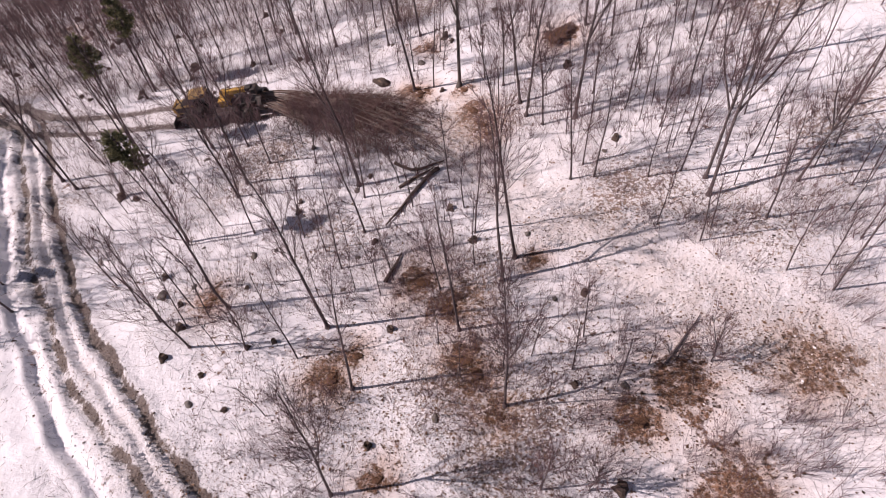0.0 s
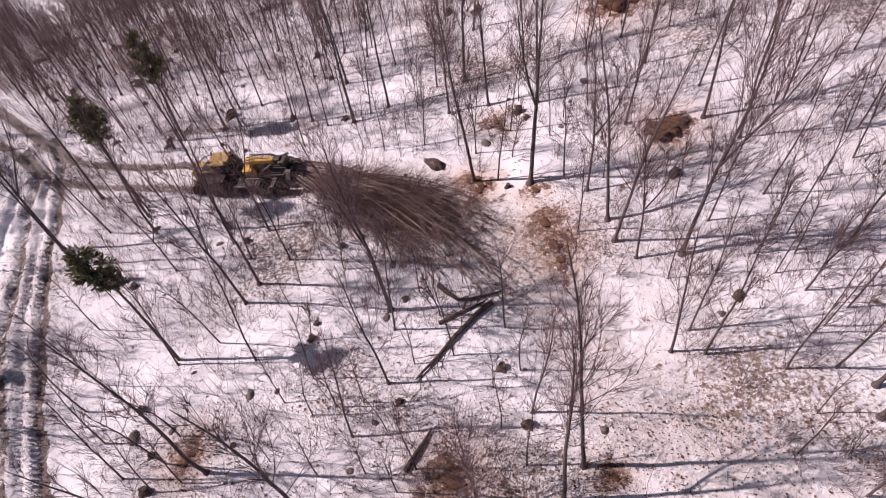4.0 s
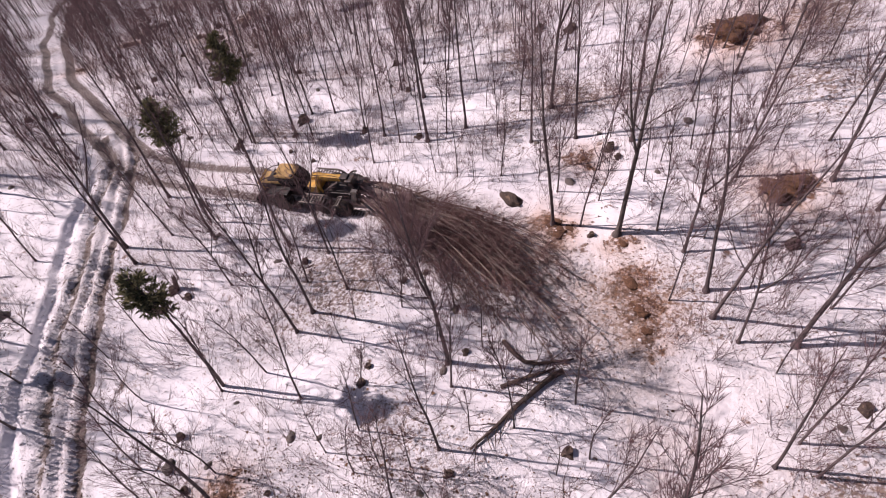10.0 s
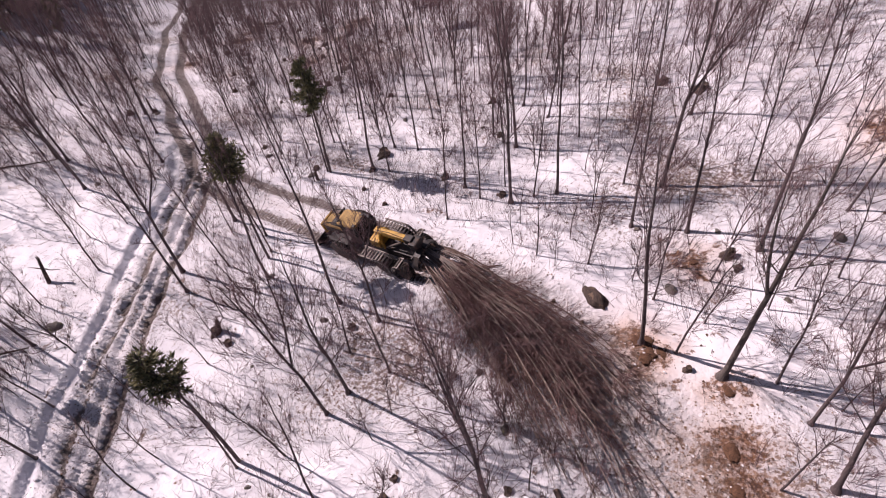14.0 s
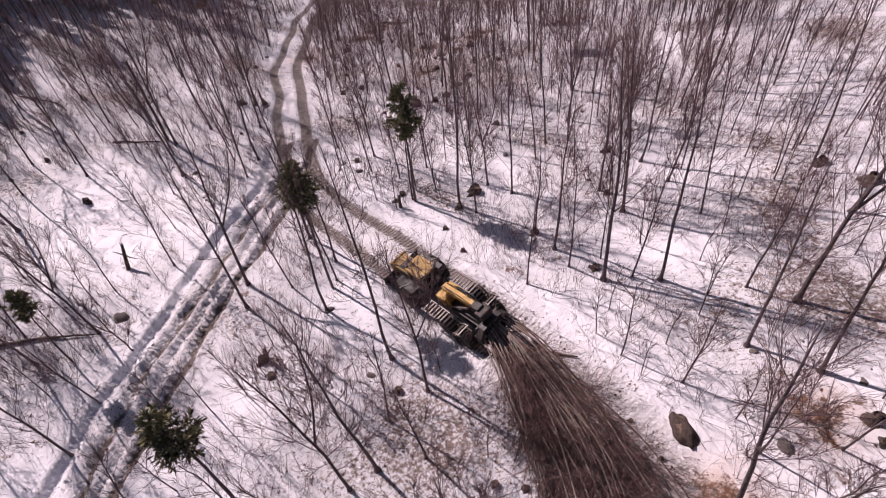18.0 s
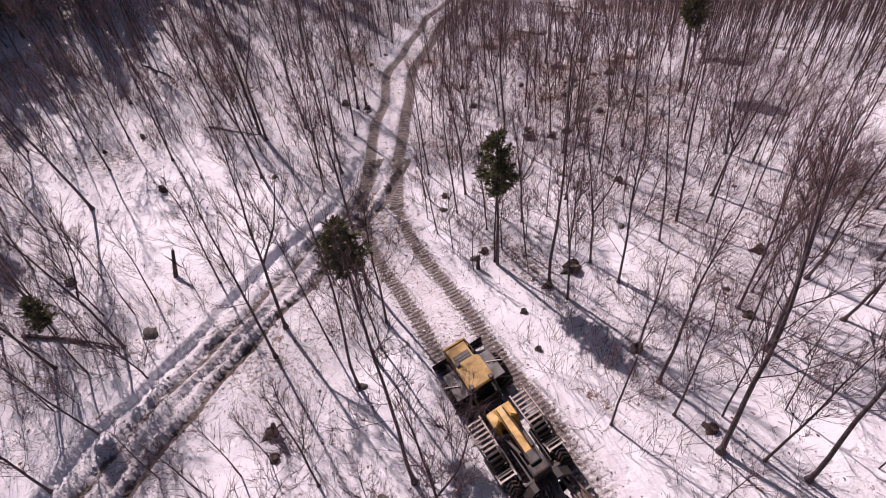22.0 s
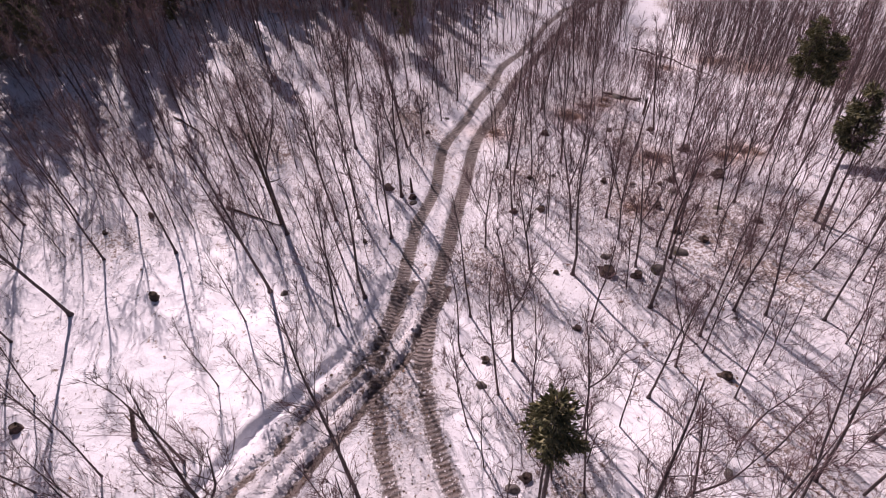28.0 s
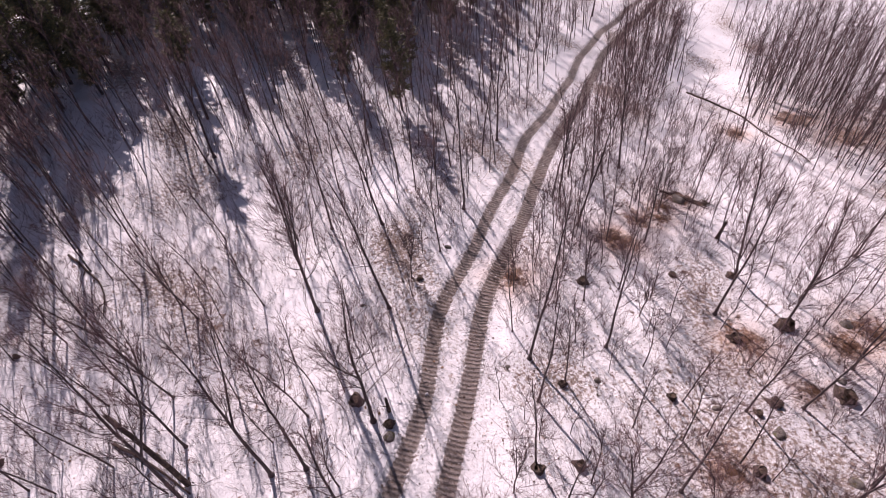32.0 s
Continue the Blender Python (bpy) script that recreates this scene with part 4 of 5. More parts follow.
def stump(seed, label):
    """A short cut or broken stem with spreading root flares and a paler top."""
    r = np.random.RandomState(seed)
    ob = tagged(new("stump"), label, "stump", "old stumps in the snow")
    bm = bmesh.new()
    rows = ((-0.3, 1.5), (0.0, 1.35), (0.22, 1.0), (0.55, 0.86), (0.9, 0.80), (1.0, 0.72))
    rings = []
    for z, w in rows:
        rings.append([bm.verts.new((w * (1 + 0.30 * math.sin(3 * a + seed) * (z < 0.3) + r.uniform(-0.09, 0.09)) * math.cos(a), w * (1 + 0.22 * math.sin(4 * a + seed) * (z < 0.3) + r.uniform(-0.09, 0.09)) * math.sin(a), z + (r.uniform(-0.12, 0.22) if z > 0.8 else 0))) for a in np.arange(12) * math.pi / 6])
    for a, b in zip(rings[:-1], rings[1:]):
        for i in range(12):
            bm.faces.new((a[i], a[(i + 1) % 12], b[(i + 1) % 12], b[i]))
    part("stem", bm, ROTTEN, ob)
    bm = bmesh.new()
    c = bm.verts.new((0, 0, 0.92))
    ring = [bm.verts.new((0.74 * math.cos(a), 0.74 * math.sin(a), 0.98 + r.uniform(-0.04, 0.04))) for a in np.arange(12) * math.pi / 6]
    for i in range(12):
        bm.faces.new((c, ring[i], ring[(i + 1) % 12]))
    bmesh.ops.solidify(bm, geom=bm.faces[:], thickness=0.06)
    part("cut_face", bm, CUT, ob, "weathered pale cut face")
    return ob


def boulder(name, seed, label, category, group, material, flat=0.6):
    bm = bmesh.new()
    bmesh.ops.create_icosphere(bm, subdivisions=3, radius=1.0)
    lumpy(bm, 0.55, seed, 1.1)
    lumpy(bm, 0.16, seed + 9, 3.4)
    if material is LEAVES:
        lumpy(bm, 0.55, seed + 4, 2.3)
        lumpy(bm, 0.30, seed + 5, 6.0)
    for v in bm.verts:
        v.co.z *= flat
    me = bpy.data.meshes.new(name)
    bm.to_mesh(me)
    bm.free()
    me.materials.append(material)
    me.polygons.foreach_set("use_smooth", np.ones(len(me.polygons), bool))
    return tagged(new(name, me), label, category, group)


STUMPS = [stump(401 + i, "low dark weathered stump poking out of the snow") for i in range(4)]
ROCKS = [boulder("boulder", 411 + i, "low dark mossy boulder half sunk in the snow", "boulder", "boulders in the snow", STONE, 0.55) for i in range(3)]
HEAPS = [boulder("dirt_mound", 421 + i, "low mound of brown soil and litter on snow", "dirt mound", "mounds of soil", LEAVES, 0.22) for i in range(2)]


def settle(kind, x, y, size, turn, tall=1.0):
    m = Matrix.LocRotScale((x, y, height(x, y) - 0.03), Euler((0, 0, turn)), (size, size * 0.9, size * tall))
    if kind.name not in USED:
        USED.add(kind.name)
        kind.matrix_basis = m
        return kind
    return copy_thing(kind, m @ Matrix.Diagonal((*(1 / v for v in kind.scale), 1)))


OLD_WOOD = [
    [(-71.2, 57.6, 0.40), (-69.0, 60.1, 0.40), (-68.8, 81.7, 1.00), (-67.8, 31.7, 0.30), (-66.4, 57.0, 0.40), (-65.4, 52.5, 0.30), (-62.4, 68.1, 0.60), (-61.1, 31.7, 0.40), (-60.8, 74.8, 0.50), (-60.2, 28.4, 0.30), (-59.2, 78.6, 0.50), (-58.4, 50.4, 0.60), (-57.5, 59.9, 0.35), (-56.3, 51.9, 0.50), (-55.5, 51.7, 0.60), (-55.2, 62.4, 0.40), (-54.7, 64.5, 0.40), (-54.4, 74.6, 0.60), (-54.0, 78.4, 0.80), (-52.7, 82.1, 0.70), (-52.2, 68.0, 0.40), (-52.1, 46.6, 0.30), (-52.0, 31.8, 0.50), (-51.0, 58.6, 0.50), (-50.6, 69.9, 0.40), (-50.4, 60.8, 0.50), (-49.7, 73.1, 0.60), (-49.5, 71.7, 0.40), (-49.4, 77.8, 0.50), (-49.0, 40.1, 0.50), (-48.5, 77.0, 0.80), (-48.1, 71.8, 0.60)],
    [(-46.8, 69.2, 0.50), (-46.6, 55.0, 0.30), (-44.8, 24.5, 0.50), (-44.6, 73.2, 0.60), (-43.4, 68.1, 0.50), (-43.2, 57.8, 0.30), (-43.2, 61.9, 0.60), (-41.7, 60.9, 0.80), (-41.7, 69.1, 0.50), (-41.7, 74.1, 0.50), (-41.4, 66.6, 0.90), (-40.5, 62.4, 0.50), (-40.4, 64.1, 0.90), (-38.3, 50.2, 0.40), (-38.2, 56.3, 0.40), (-37.2, 28.4, 0.80), (-36.8, 49.2, 0.50), (-31.7, 61.3, 0.50), (-31.1, 48.9, 0.45), (-30.9, 48.1, 0.50), (-29.3, 50.8, 0.35), (-27.4, 57.2, 0.40), (-26.4, 32.8, 0.50), (-26.3, 52.1, 0.80), (-26.2, 37.8, 0.50), (-26.0, 50.0, 0.40), (-25.8, 65.9, 0.40), (-25.3, 47.7, 0.30), (-25.1, 32.6, 0.40), (-22.7, 46.7, 0.30), (-22.4, 31.9, 0.25), (-20.6, 60.9, 0.50)],
    [(-20.2, 36.2, 0.40), (-19.7, 24.2, 0.35), (-19.7, 57.1, 0.30), (-19.6, 50.5, 0.45), (-19.4, 22.7, 0.60), (-18.3, 36.5, 0.40), (-17.9, 21.9, 0.35), (-17.8, 18.1, 0.40), (-17.8, 56.3, 0.40), (-17.7, 26.6, 0.25), (-17.4, 20.2, 0.40), (-17.4, 23.3, 0.35), (-15.3, 15.1, 0.40), (-15.1, 16.9, 0.30), (-14.6, 49.7, 0.45), (-13.8, 25.6, 0.45), (-13.6, 22.8, 0.25), (-13.1, 14.7, 0.30), (-12.6, 18.4, 0.30), (-12.3, 25.9, 0.30), (-11.2, 29.1, 0.40), (-11.2, 30.1, 0.30), (-11.1, 35.9, 0.30), (-11.0, 18.7, 0.30), (-9.9, 36.6, 0.30), (-8.0, 42.0, 0.20), (-7.7, 63.9, 0.60), (-7.4, 34.3, 0.40), (-7.1, 22.1, 0.35), (-7.0, 30.6, 0.40), (-6.4, 24.5, 0.30), (-6.1, 31.8, 0.30)],
    [(-6.1, 41.2, 0.20), (-5.3, 25.6, 0.35), (-5.3, 48.4, 0.35), (-4.9, 62.6, 0.70), (-4.8, 12.4, 0.35), (-3.9, 19.0, 0.35), (-2.5, 44.5, 0.50), (-1.2, 13.6, 0.40), (-1.2, 49.0, 0.35), (-0.7, 40.1, 0.30), (-0.4, 47.3, 0.50), (-0.2, 27.6, 0.40), (0.2, 46.6, 0.35), (1.3, 24.8, 0.40), (2.6, 45.2, 0.30), (3.2, 47.6, 0.30), (4.2, 49.6, 0.50), (4.7, 24.7, 0.40), (5.9, 20.0, 0.30), (6.3, 14.9, 0.30), (7.6, 20.2, 0.35), (7.7, 9.8, 0.50), (8.8, 14.6, 0.45), (9.2, 39.7, 0.50), (10.5, 30.6, 0.35), (11.4, 31.6, 0.40)],
]
r = np.random.RandomState(8)
for strip in OLD_WOOD:
    for x, y, size in strip:
        if size < 0.55:
            settle(STUMPS[r.randint(4)] if r.uniform() < 0.62 else ROCKS[r.randint(3)], x, y, size * 0.62, r.uniform(0, 6.28), r.uniform(0.8, 1.5))
        else:
            settle(ROCKS[r.randint(3)] if r.uniform() < 0.6 else STUMPS[r.randint(4)], x, y, size * 0.66, r.uniform(0, 6.28), 1.0)
for x, y, size in DIRT:
    if size < 1.7:
        settle(HEAPS[r.randint(2)], x + 0.2, y, size * 0.30, r.uniform(0, 6.28))
BIG = boulder("boulder", 431, "long brown mossy boulder lying beside the skid trail", "boulder", "boulders in the snow", ROTTEN, 0.5)
BIG.matrix_basis = Matrix.LocRotScale((-6.0, 42.9, height(-6.0, 42.9) + 0.1), Euler((0, 0, 2.5)), (0.85, 0.48, 0.55))
for x, y, wide, deep, turn in ((8.9, 43.5, 1.25, 1.0, 0.2), (6.9, 58.6, 1.9, 1.5, 0.4)):
    for i in range(2):
        settle(HEAPS[i], x + 0.9 * i, y + 0.3 * i, wide * (0.8 - 0.2 * i), turn, 1.8)


# ---- fallen wood ----
def fallen(name, label, path, thick, seed, branches=6, material=ROTTEN):
    """A dead stem on the snow, with the stubs and dry branches still on it."""
    r = np.random.RandomState(seed)
    pts = resample(path, 0.6)
    line = np.array([(x + r.normal(0, 0.02), y + r.normal(0, 0.02), height(x, y) + thick * 0.7 + 0.05 * abs(math.sin(i))) for i, (x, y) in enumerate(pts)])
    wood = Tubes()
    wood.add(line, np.linspace(thick, thick * 0.35, len(line)), 8)
    ob = tagged(new(name, wood.mesh(name, material)), label, "fallen log")
    if branches:
        twig = Tubes()
        for _ in range(branches):
            k = r.randint(1, len(line) - 1)
            along = line[k] - line[k - 1]
            side = np.array([-along[1], along[0], 0.4 * abs(along[0])]) * r.choice((-1, 1))
            twig.add(bent(r, line[k], along * 0.8 + side * r.uniform(0.4, 1.0) + np.array([0, 0, 0.15]), r.uniform(0.6, 1.9), 4, 0.14, 0.0), np.linspace(0.035, 0.01, 5), 4)
        tagged(under(new("dead_brushwood", twig.mesh("dead_brushwood", material)), ob), kind="stuff")
    return ob


fallen("fallen_log", "dark dead log lying on snow beside the skid trail", [(-4.3, 32.6), (-3.0, 31.6), (-1.6, 31.8), (-0.6, 32.2)], 0.14, 1, 3)
fallen("fallen_log", "dark branchy dead log lying on snow", [(-1.0, 31.4), (-2.4, 29.9), (-4.6, 26.8)], 0.16, 2, 16)
fallen("fallen_log", "short rotten log lying in the snow", [(-3.9, 30.1), (-1.4, 31.5)], 0.12, 3, 5)
fallen("fallen_log", "short rotten log lying among saplings", [(-4.4, 22.2), (-3.4, 24.2)], 0.15, 4, 1)
fallen("fallen_log", "long dark fallen trunk lying in open snow", [(-60.3, 37.3), (-58.3, 39.3), (-56.0, 41.2)], 0.10, 5, 4)
fallen("fallen_log", "fallen trunk across the lane side near a brush pile", [(-90.3, 100.9), (-83.6, 102.0), (-76.0, 100.6), (-70.5, 99.6)], 0.12, 6, 14)
fallen("fallen_log", "dead trunk lying in the snow by the rutted road", [(-41.5, 21.5), (-38.6, 25.0), (-37.2, 26.6)], 0.13, 7, 10)
fallen("fallen_log", "thin dead trunk lying on the snow", [(-75.5, 34.0), (-72.0, 36.2), (-69.5, 36.4)], 0.09, 8, 8)
fallen("fallen_log", "grey fallen trunk lying over leaf litter", [(11.0, 15.5), (13.4, 18.0)], 0.07, 9, 8, BARK)

def snag(label, x, y, tall, thick, way, arms, seed):
    """A dead broken stem still standing, splintered at the top, with a few bare arms."""
    r = np.random.RandomState(seed)
    line = bent(r, (x, y, height(x, y) - 0.2), (*way, 1), tall + 0.2, 8, 0.03, 0.0)
    wood = Tubes()
    wood.add(line, np.linspace(thick * 1.25, thick * 0.75, 9), 8)
    for k in range(4):
        a = 1.57 * k + seed
        at = line[-1] + 0.55 * thick * np.array([math.cos(a), math.sin(a), -0.1])
        wood.twig([at, at + np.array([0, 0, r.uniform(0.15, 0.5)])], (0.35 * thick,))
    ob = tagged(new("snag", wood.mesh("snag", ROTTEN)), label, "dead tree")
    for u, az, el, long in arms:
        arm = Tubes()
        at = line[int(u * 8)]
        arm.add(bent(r, at, (math.cos(az), math.sin(az), el), long, 5, 0.12, 0.0), np.linspace(0.45 * thick, 0.015, 6), 5)
        under(new("branch", arm.mesh("branch", ROTTEN)), ob)
    return ob


snag("tall dead stem broken off short, standing in open snow", -56.6, 41.1, 8.0, 0.12, (-0.05, -0.02), [(0.55, 1.0, 0.5, 1.6), (0.75, 4.0, 0.3, 1.2)], 3)
snag("short dead snag with two stiff arms beside the rutted road", -41.4, 30.7, 1.9, 0.13, (-0.3, 0.25), [(0.7, 0.6, 0.1, 1.3), (0.7, 3.8, 0.25, 1.0)], 4)
snag("dark splintered stub standing in the snow beside the trail", -30.0, 47.7, 0.9, 0.12, (-0.15, 0.1), [(0.6, 2.6, 0.4, 0.5)], 6)
snag("short broken snag standing at the edge of the clearing", -63.3, 81.1, 2.0, 0.13, (0.0, 0.05), [(0.5, 1.0, 0.6, 0.6)], 7)
snag("dark splintered stub standing beside the lane", -57.1, 52.1, 1.3, 0.11, (-0.1, 0.0), [(0.6, 4.6, 0.4, 0.5)], 8)
snag("dark upright root stub beside the skid trail", -26.4, 33.0, 1.1, 0.16, (0.25, 0.1), [(0.6, 2.0, 0.2, 0.7), (0.8, 5.0, 0.1, 0.6)], 5)

for i in range(6):
    fallen("fallen_log", "old grey log in a tumbled pile beside the lane", [(-70.5 + 0.5 * i, 81.0 + 0.4 * i), (-68.5 + 0.2 * i, 82.6 + 0.3 * i), (-66.8 - 0.3 * i, 83.4 + 0.1 * i)], 0.11, 20 + i, 3, ROTTEN)

fallen("loose_log", "bare log lying crosswise beside the dragged trees", [(-14.4, 42.7), (-13.2, 43.1), (-11.9, 43.7)], 0.11, 31, 2, SLASH)


# ---- the log skidder ----
def box(bm, x0, x1, y0, y1, z0, z1, bevel=0.03, taper=0.0):
    """A bevelled block; taper draws the top in towards +x."""
    made = bmesh.ops.create_cube(bm, size=1.0)["verts"]
    for v in made:
        top = v.co.z > 0
        v.co = Vector((x0 + (v.co.x + 0.5) * (x1 - x0), y0 + (v.co.y + 0.5) * (y1 - y0), z0 + (v.co.z + 0.5) * (z1 - z0)))
        if top and taper and v.co.x > (x0 + x1) / 2:
            v.co.z -= taper
    if bevel:
        edges = list({e for v in made for e in v.link_edges})
        bmesh.ops.bevel(bm, geom=edges, offset=bevel, segments=2, affect="EDGES", profile=0.6)


def block(*a, **k):
    bm = bmesh.new()
    box(bm, *a, **k)
    return bm


def bar(points, radius, sides=8):
    t = Tubes()
    t.add(np.array(points, float), [radius] * len(points), sides)
    bm = bmesh.new()
    vs = [bm.verts.new(v) for v in np.concatenate(t.v)]
    for f in t.f:
        bm.faces.new([vs[i] for i in f])
    bm.faces.new([vs[i] for i in range(sides)][::-1])
    return bm


def disc(bm, x, y, z, rings):
    """A lathe about the y axis: rings of (offset along y, radius)."""
    loops = [[bm.verts.new((x + r * math.cos(a), y + o, z + r * math.sin(a))) for a in np.arange(28) * 2 * math.pi / 28] for o, r in rings]
    for a, b in zip(loops[:-1], loops[1:]):
        for i in range(28):
            bm.faces.new((a[i], a[(i + 1) % 28], b[(i + 1) % 28], b[i]))
    bm.faces.new(loops[0][::-1])
    bm.faces.new(loops[-1])


def wheel(parent, x, y, radius, wide, chains):
    bm = bmesh.new()
    h = wide / 2
    disc(bm, x, y, radius, [(-h, radius * 0.55), (-h, radius * 0.86), (-h * 0.75, radius * 0.97), (h * 0.75, radius * 0.97), (h, radius * 0.86), (h, radius * 0.55)])
    for i in range(22):
        a = i * 2 * math.pi / 22
        for s in (-1, 1):
            m = Matrix.Translation((x, y, radius)) @ Matrix.Rotation(-a, 4, "Y") @ Matrix.Translation((radius * 0.98, s * h * 0.45, 0)) @ Matrix.Rotation(s * 0.5, 4, "X")
            made = bmesh.ops.create_cube(bm, size=1.0, matrix=m @ Matrix.Diagonal((0.09, h * 0.9, 0.07, 1)))
    tyre = part("tyre", bm, RUBBER, parent, "muddy black tyre with deep lugs")
    bm = bmesh.new()
    disc(bm, x, y, radius, [(-h * 0.8, radius * 0.52), (-h * 0.6, radius * 0.5), (-h * 0.55, radius * 0.2), (h * 0.55, radius * 0.2), (h * 0.6, radius * 0.5), (h * 0.8, radius * 0.52)])
    part("rim", bm, YELLOW, tyre)
    if chains:
        bm = bmesh.new()
        for i in range(12):
            a = i * 2 * math.pi / 12
            m = Matrix.Translation((x, y, radius)) @ Matrix.Rotation(-a, 4, "Y") @ Matrix.Translation((radius * 1.05, 0, 0)) @ Matrix.Rotation(0.5 * (-1) ** i, 4, "X")
            bmesh.ops.create_cube(bm, size=1.0, matrix=m @ Matrix.Diagonal((0.04, wide * 1.1, 0.05, 1)))
        part("tyre_chain", bm, STEEL, tyre, "steel tyre chain")
    return tyre


def track(parent, side, x0, x1, y, radius, wide):
    """A steel band round two wheels: cross bars and the wheels inside."""
    for x in (x0, x1):
        wheel(parent, x, y, radius - 0.05, wide * 0.72, False)
    plate = bpy.data.meshes.new("track_shoe")
    bm = bmesh.new()
    box(bm, -0.055, 0.055, -wide / 2, wide / 2, -0.025, 0.03, 0.012)
    box(bm, -0.14, 0.14, -wide / 2 - 0.02, -wide / 2 + 0.07, -0.03, 0.10, 0.012)
    box(bm, -0.14, 0.14, wide / 2 - 0.07, wide / 2 + 0.02, -0.03, 0.10, 0.012)
    bm.to_mesh(plate)
    bm.free()
    plate.materials.append(STEEL)
    run = abs(x1 - x0)
    total = 2 * run + 2 * math.pi * radius
    n = 30
    for i in range(n):
        s = i * total / n
        if s < run:
            p, a = (x0 + s, radius * 2 - 0.0), 0
        elif s < run + math.pi * radius:
            t = (s - run) / radius
            p, a = (x1 + radius * math.sin(t), radius + radius * math.cos(t)), t
        elif s < 2 * run + math.pi * radius:
            p, a = (x1 - (s - run - math.pi * radius), 0.0), math.pi
        else:
            t = (s - 2 * run - math.pi * radius) / radius
            p, a = (x0 - radius * math.sin(t), radius - radius * math.cos(t)), math.pi + t
        ob = under(new("track_shoe", plate), parent)
        ob.matrix_basis = Matrix.Translation((p[0], y, p[1])) @ Matrix.Rotation(a, 4, "Y")


def skidder():
    ob = tagged(new("log_skidder"), "yellow and black articulated log skidder with tracked rear bogies, muddy", "skidder")
    # front half
    part("front_frame", block(0.1, 3.5, -0.5, 0.5, 0.65, 1.25), BLACK, ob)
    bm = block(2.05, 4.05, -0.55, 0.55, 1.2, 2.02, bevel=0.07, taper=0.14)
    hood = part("hood", bm, DUSTY, ob)
    bm = bmesh.new()
    box(bm, 2.10, 3.30, -0.44, 0.44, 1.94, 2.10, 0.02, 0.06)
    part("hood_grille", bm, GRILLE, hood, "dark open radiator grille")
    for i in range(6):
        part("grille_bar", block(2.18 + 0.17 * i, 2.22 + 0.17 * i, -0.42, 0.42, 2.085 - 0.010 * i, 2.125 - 0.010 * i, bevel=0), BLACK, hood)
    for s in (-1, 1):
        part("side_panel", block(2.15, 3.9, s * 0.555 - 0.012, s * 0.555 + 0.012, 1.3, 1.82, bevel=0.01), GRILLE, hood)
    part("nose_plate", block(4.02, 4.16, -0.66, 0.66, 1.0, 1.95, bevel=0.04), YELLOW, ob)
    cab = part("cab", block(0.42, 2.05, -0.62, 0.62, 1.15, 1.72, bevel=0.05), BLACK, ob)
    for x in (0.5, 1.25, 1.97):
        for s in (-1, 1):
            part("cab_post", block(x - 0.06, x + 0.06, s * 0.57 - 0.05, s * 0.57 + 0.05, 1.7, 2.66, bevel=0.015), BLACK, cab)
    for s in (-1, 1):
        part("side_window", block(0.56, 1.90, s * 0.555 - 0.012, s * 0.555 + 0.012, 1.74, 2.62, bevel=0), GLASS, cab)
    part("windscreen", block(1.955, 1.98, -0.51, 0.51, 1.74, 2.62, bevel=0), GLASS, cab)
    part("rear_window", block(0.49, 0.515, -0.51, 0.51, 1.74, 2.62, bevel=0), GLASS, cab)
    bm = bmesh.new()
    outline = [(2.24, -0.52), (2.24, 0.52), (2.08, 0.66), (0.66, 0.68), (0.50, 0.50), (0.50, -0.50), (0.66, -0.68), (2.08, -0.66)]
    low, top = [bm.verts.new((x, y, 2.66)) for x, y in outline], [bm.verts.new((1.28 + (x - 1.28) * 0.95, y * 0.94, 2.80)) for x, y in outline]
    bm.faces.new(low[::-1])
    bm.faces.new(top)
    for i in range(8):
        bm.faces.new((low[i], low[(i + 1) % 8], top[(i + 1) % 8], top[i]))
    bmesh.ops.bevel(bm, geom=bm.edges[:], offset=0.025, segments=2, affect="EDGES")
    roof = part("cab_roof", bm, DUSTY, cab, "dusty tan-yellow cab roof plate")
    for x, y, a in ((0.60, 0.50, 0.3), (0.60, -0.50, -0.3), (2.10, 0.46, 0.4)):
        bm = block(x - 0.13, x + 0.13, y - 0.10, y + 0.10, 2.77, 2.90, bevel=0.05)
        part("work_light", bm, BLACK, roof)
    for s in (-1, 1):
        part("limb_riser", bar([(4.05, s * 0.62, 1.9), (3.2, s * 0.60, 2.4), (2.1, s * 0.56, 2.70)], 0.035), BLACK, ob)
    part("exhaust_stack", bar([(2.35, -0.48, 1.95), (2.35, -0.55, 2.75), (2.25, -0.55, 2.88)], 0.07), GRILLE, ob)
    for s in (-1, 1):
        part("fender", block(1.15, 2.9, s * 0.98 - 0.36, s * 0.98 + 0.36, 1.62, 1.70, bevel=0.03), BLACK, ob)
        wheel(ob, 2.05, s * 1.22, 0.84, 0.74, True)
        part("step", block(0.55, 1.05, s * 0.86 - 0.14, s * 0.86 + 0.14, 0.75, 0.81, bevel=0.01), STEEL, ob)
        part("blade_arm", bar([(2.9, s * 0.72, 0.95), (4.40, s * 0.78, 0.75)], 0.09), BLACK, ob)
    bm = bmesh.new()
    grid = [[bm.verts.new((4.42 + 0.16 * math.cos((z - 0.2) * 3.4) + (0.03 if k else 0), y, z)) for z in np.linspace(0.18, 1.12, 7)] for k in (0,) for y in (-1.5, -0.5, 0.5, 1.5)]
    for a, b in zip(grid[:-1], grid[1:]):
        for i in range(6):
            bm.faces.new((a[i], b[i], b[i + 1], a[i + 1]))
    bmesh.ops.solidify(bm, geom=bm.faces[:], thickness=0.06)
    blade = part("blade", bm, BLACK, ob, "dark scraped dozer blade", True)
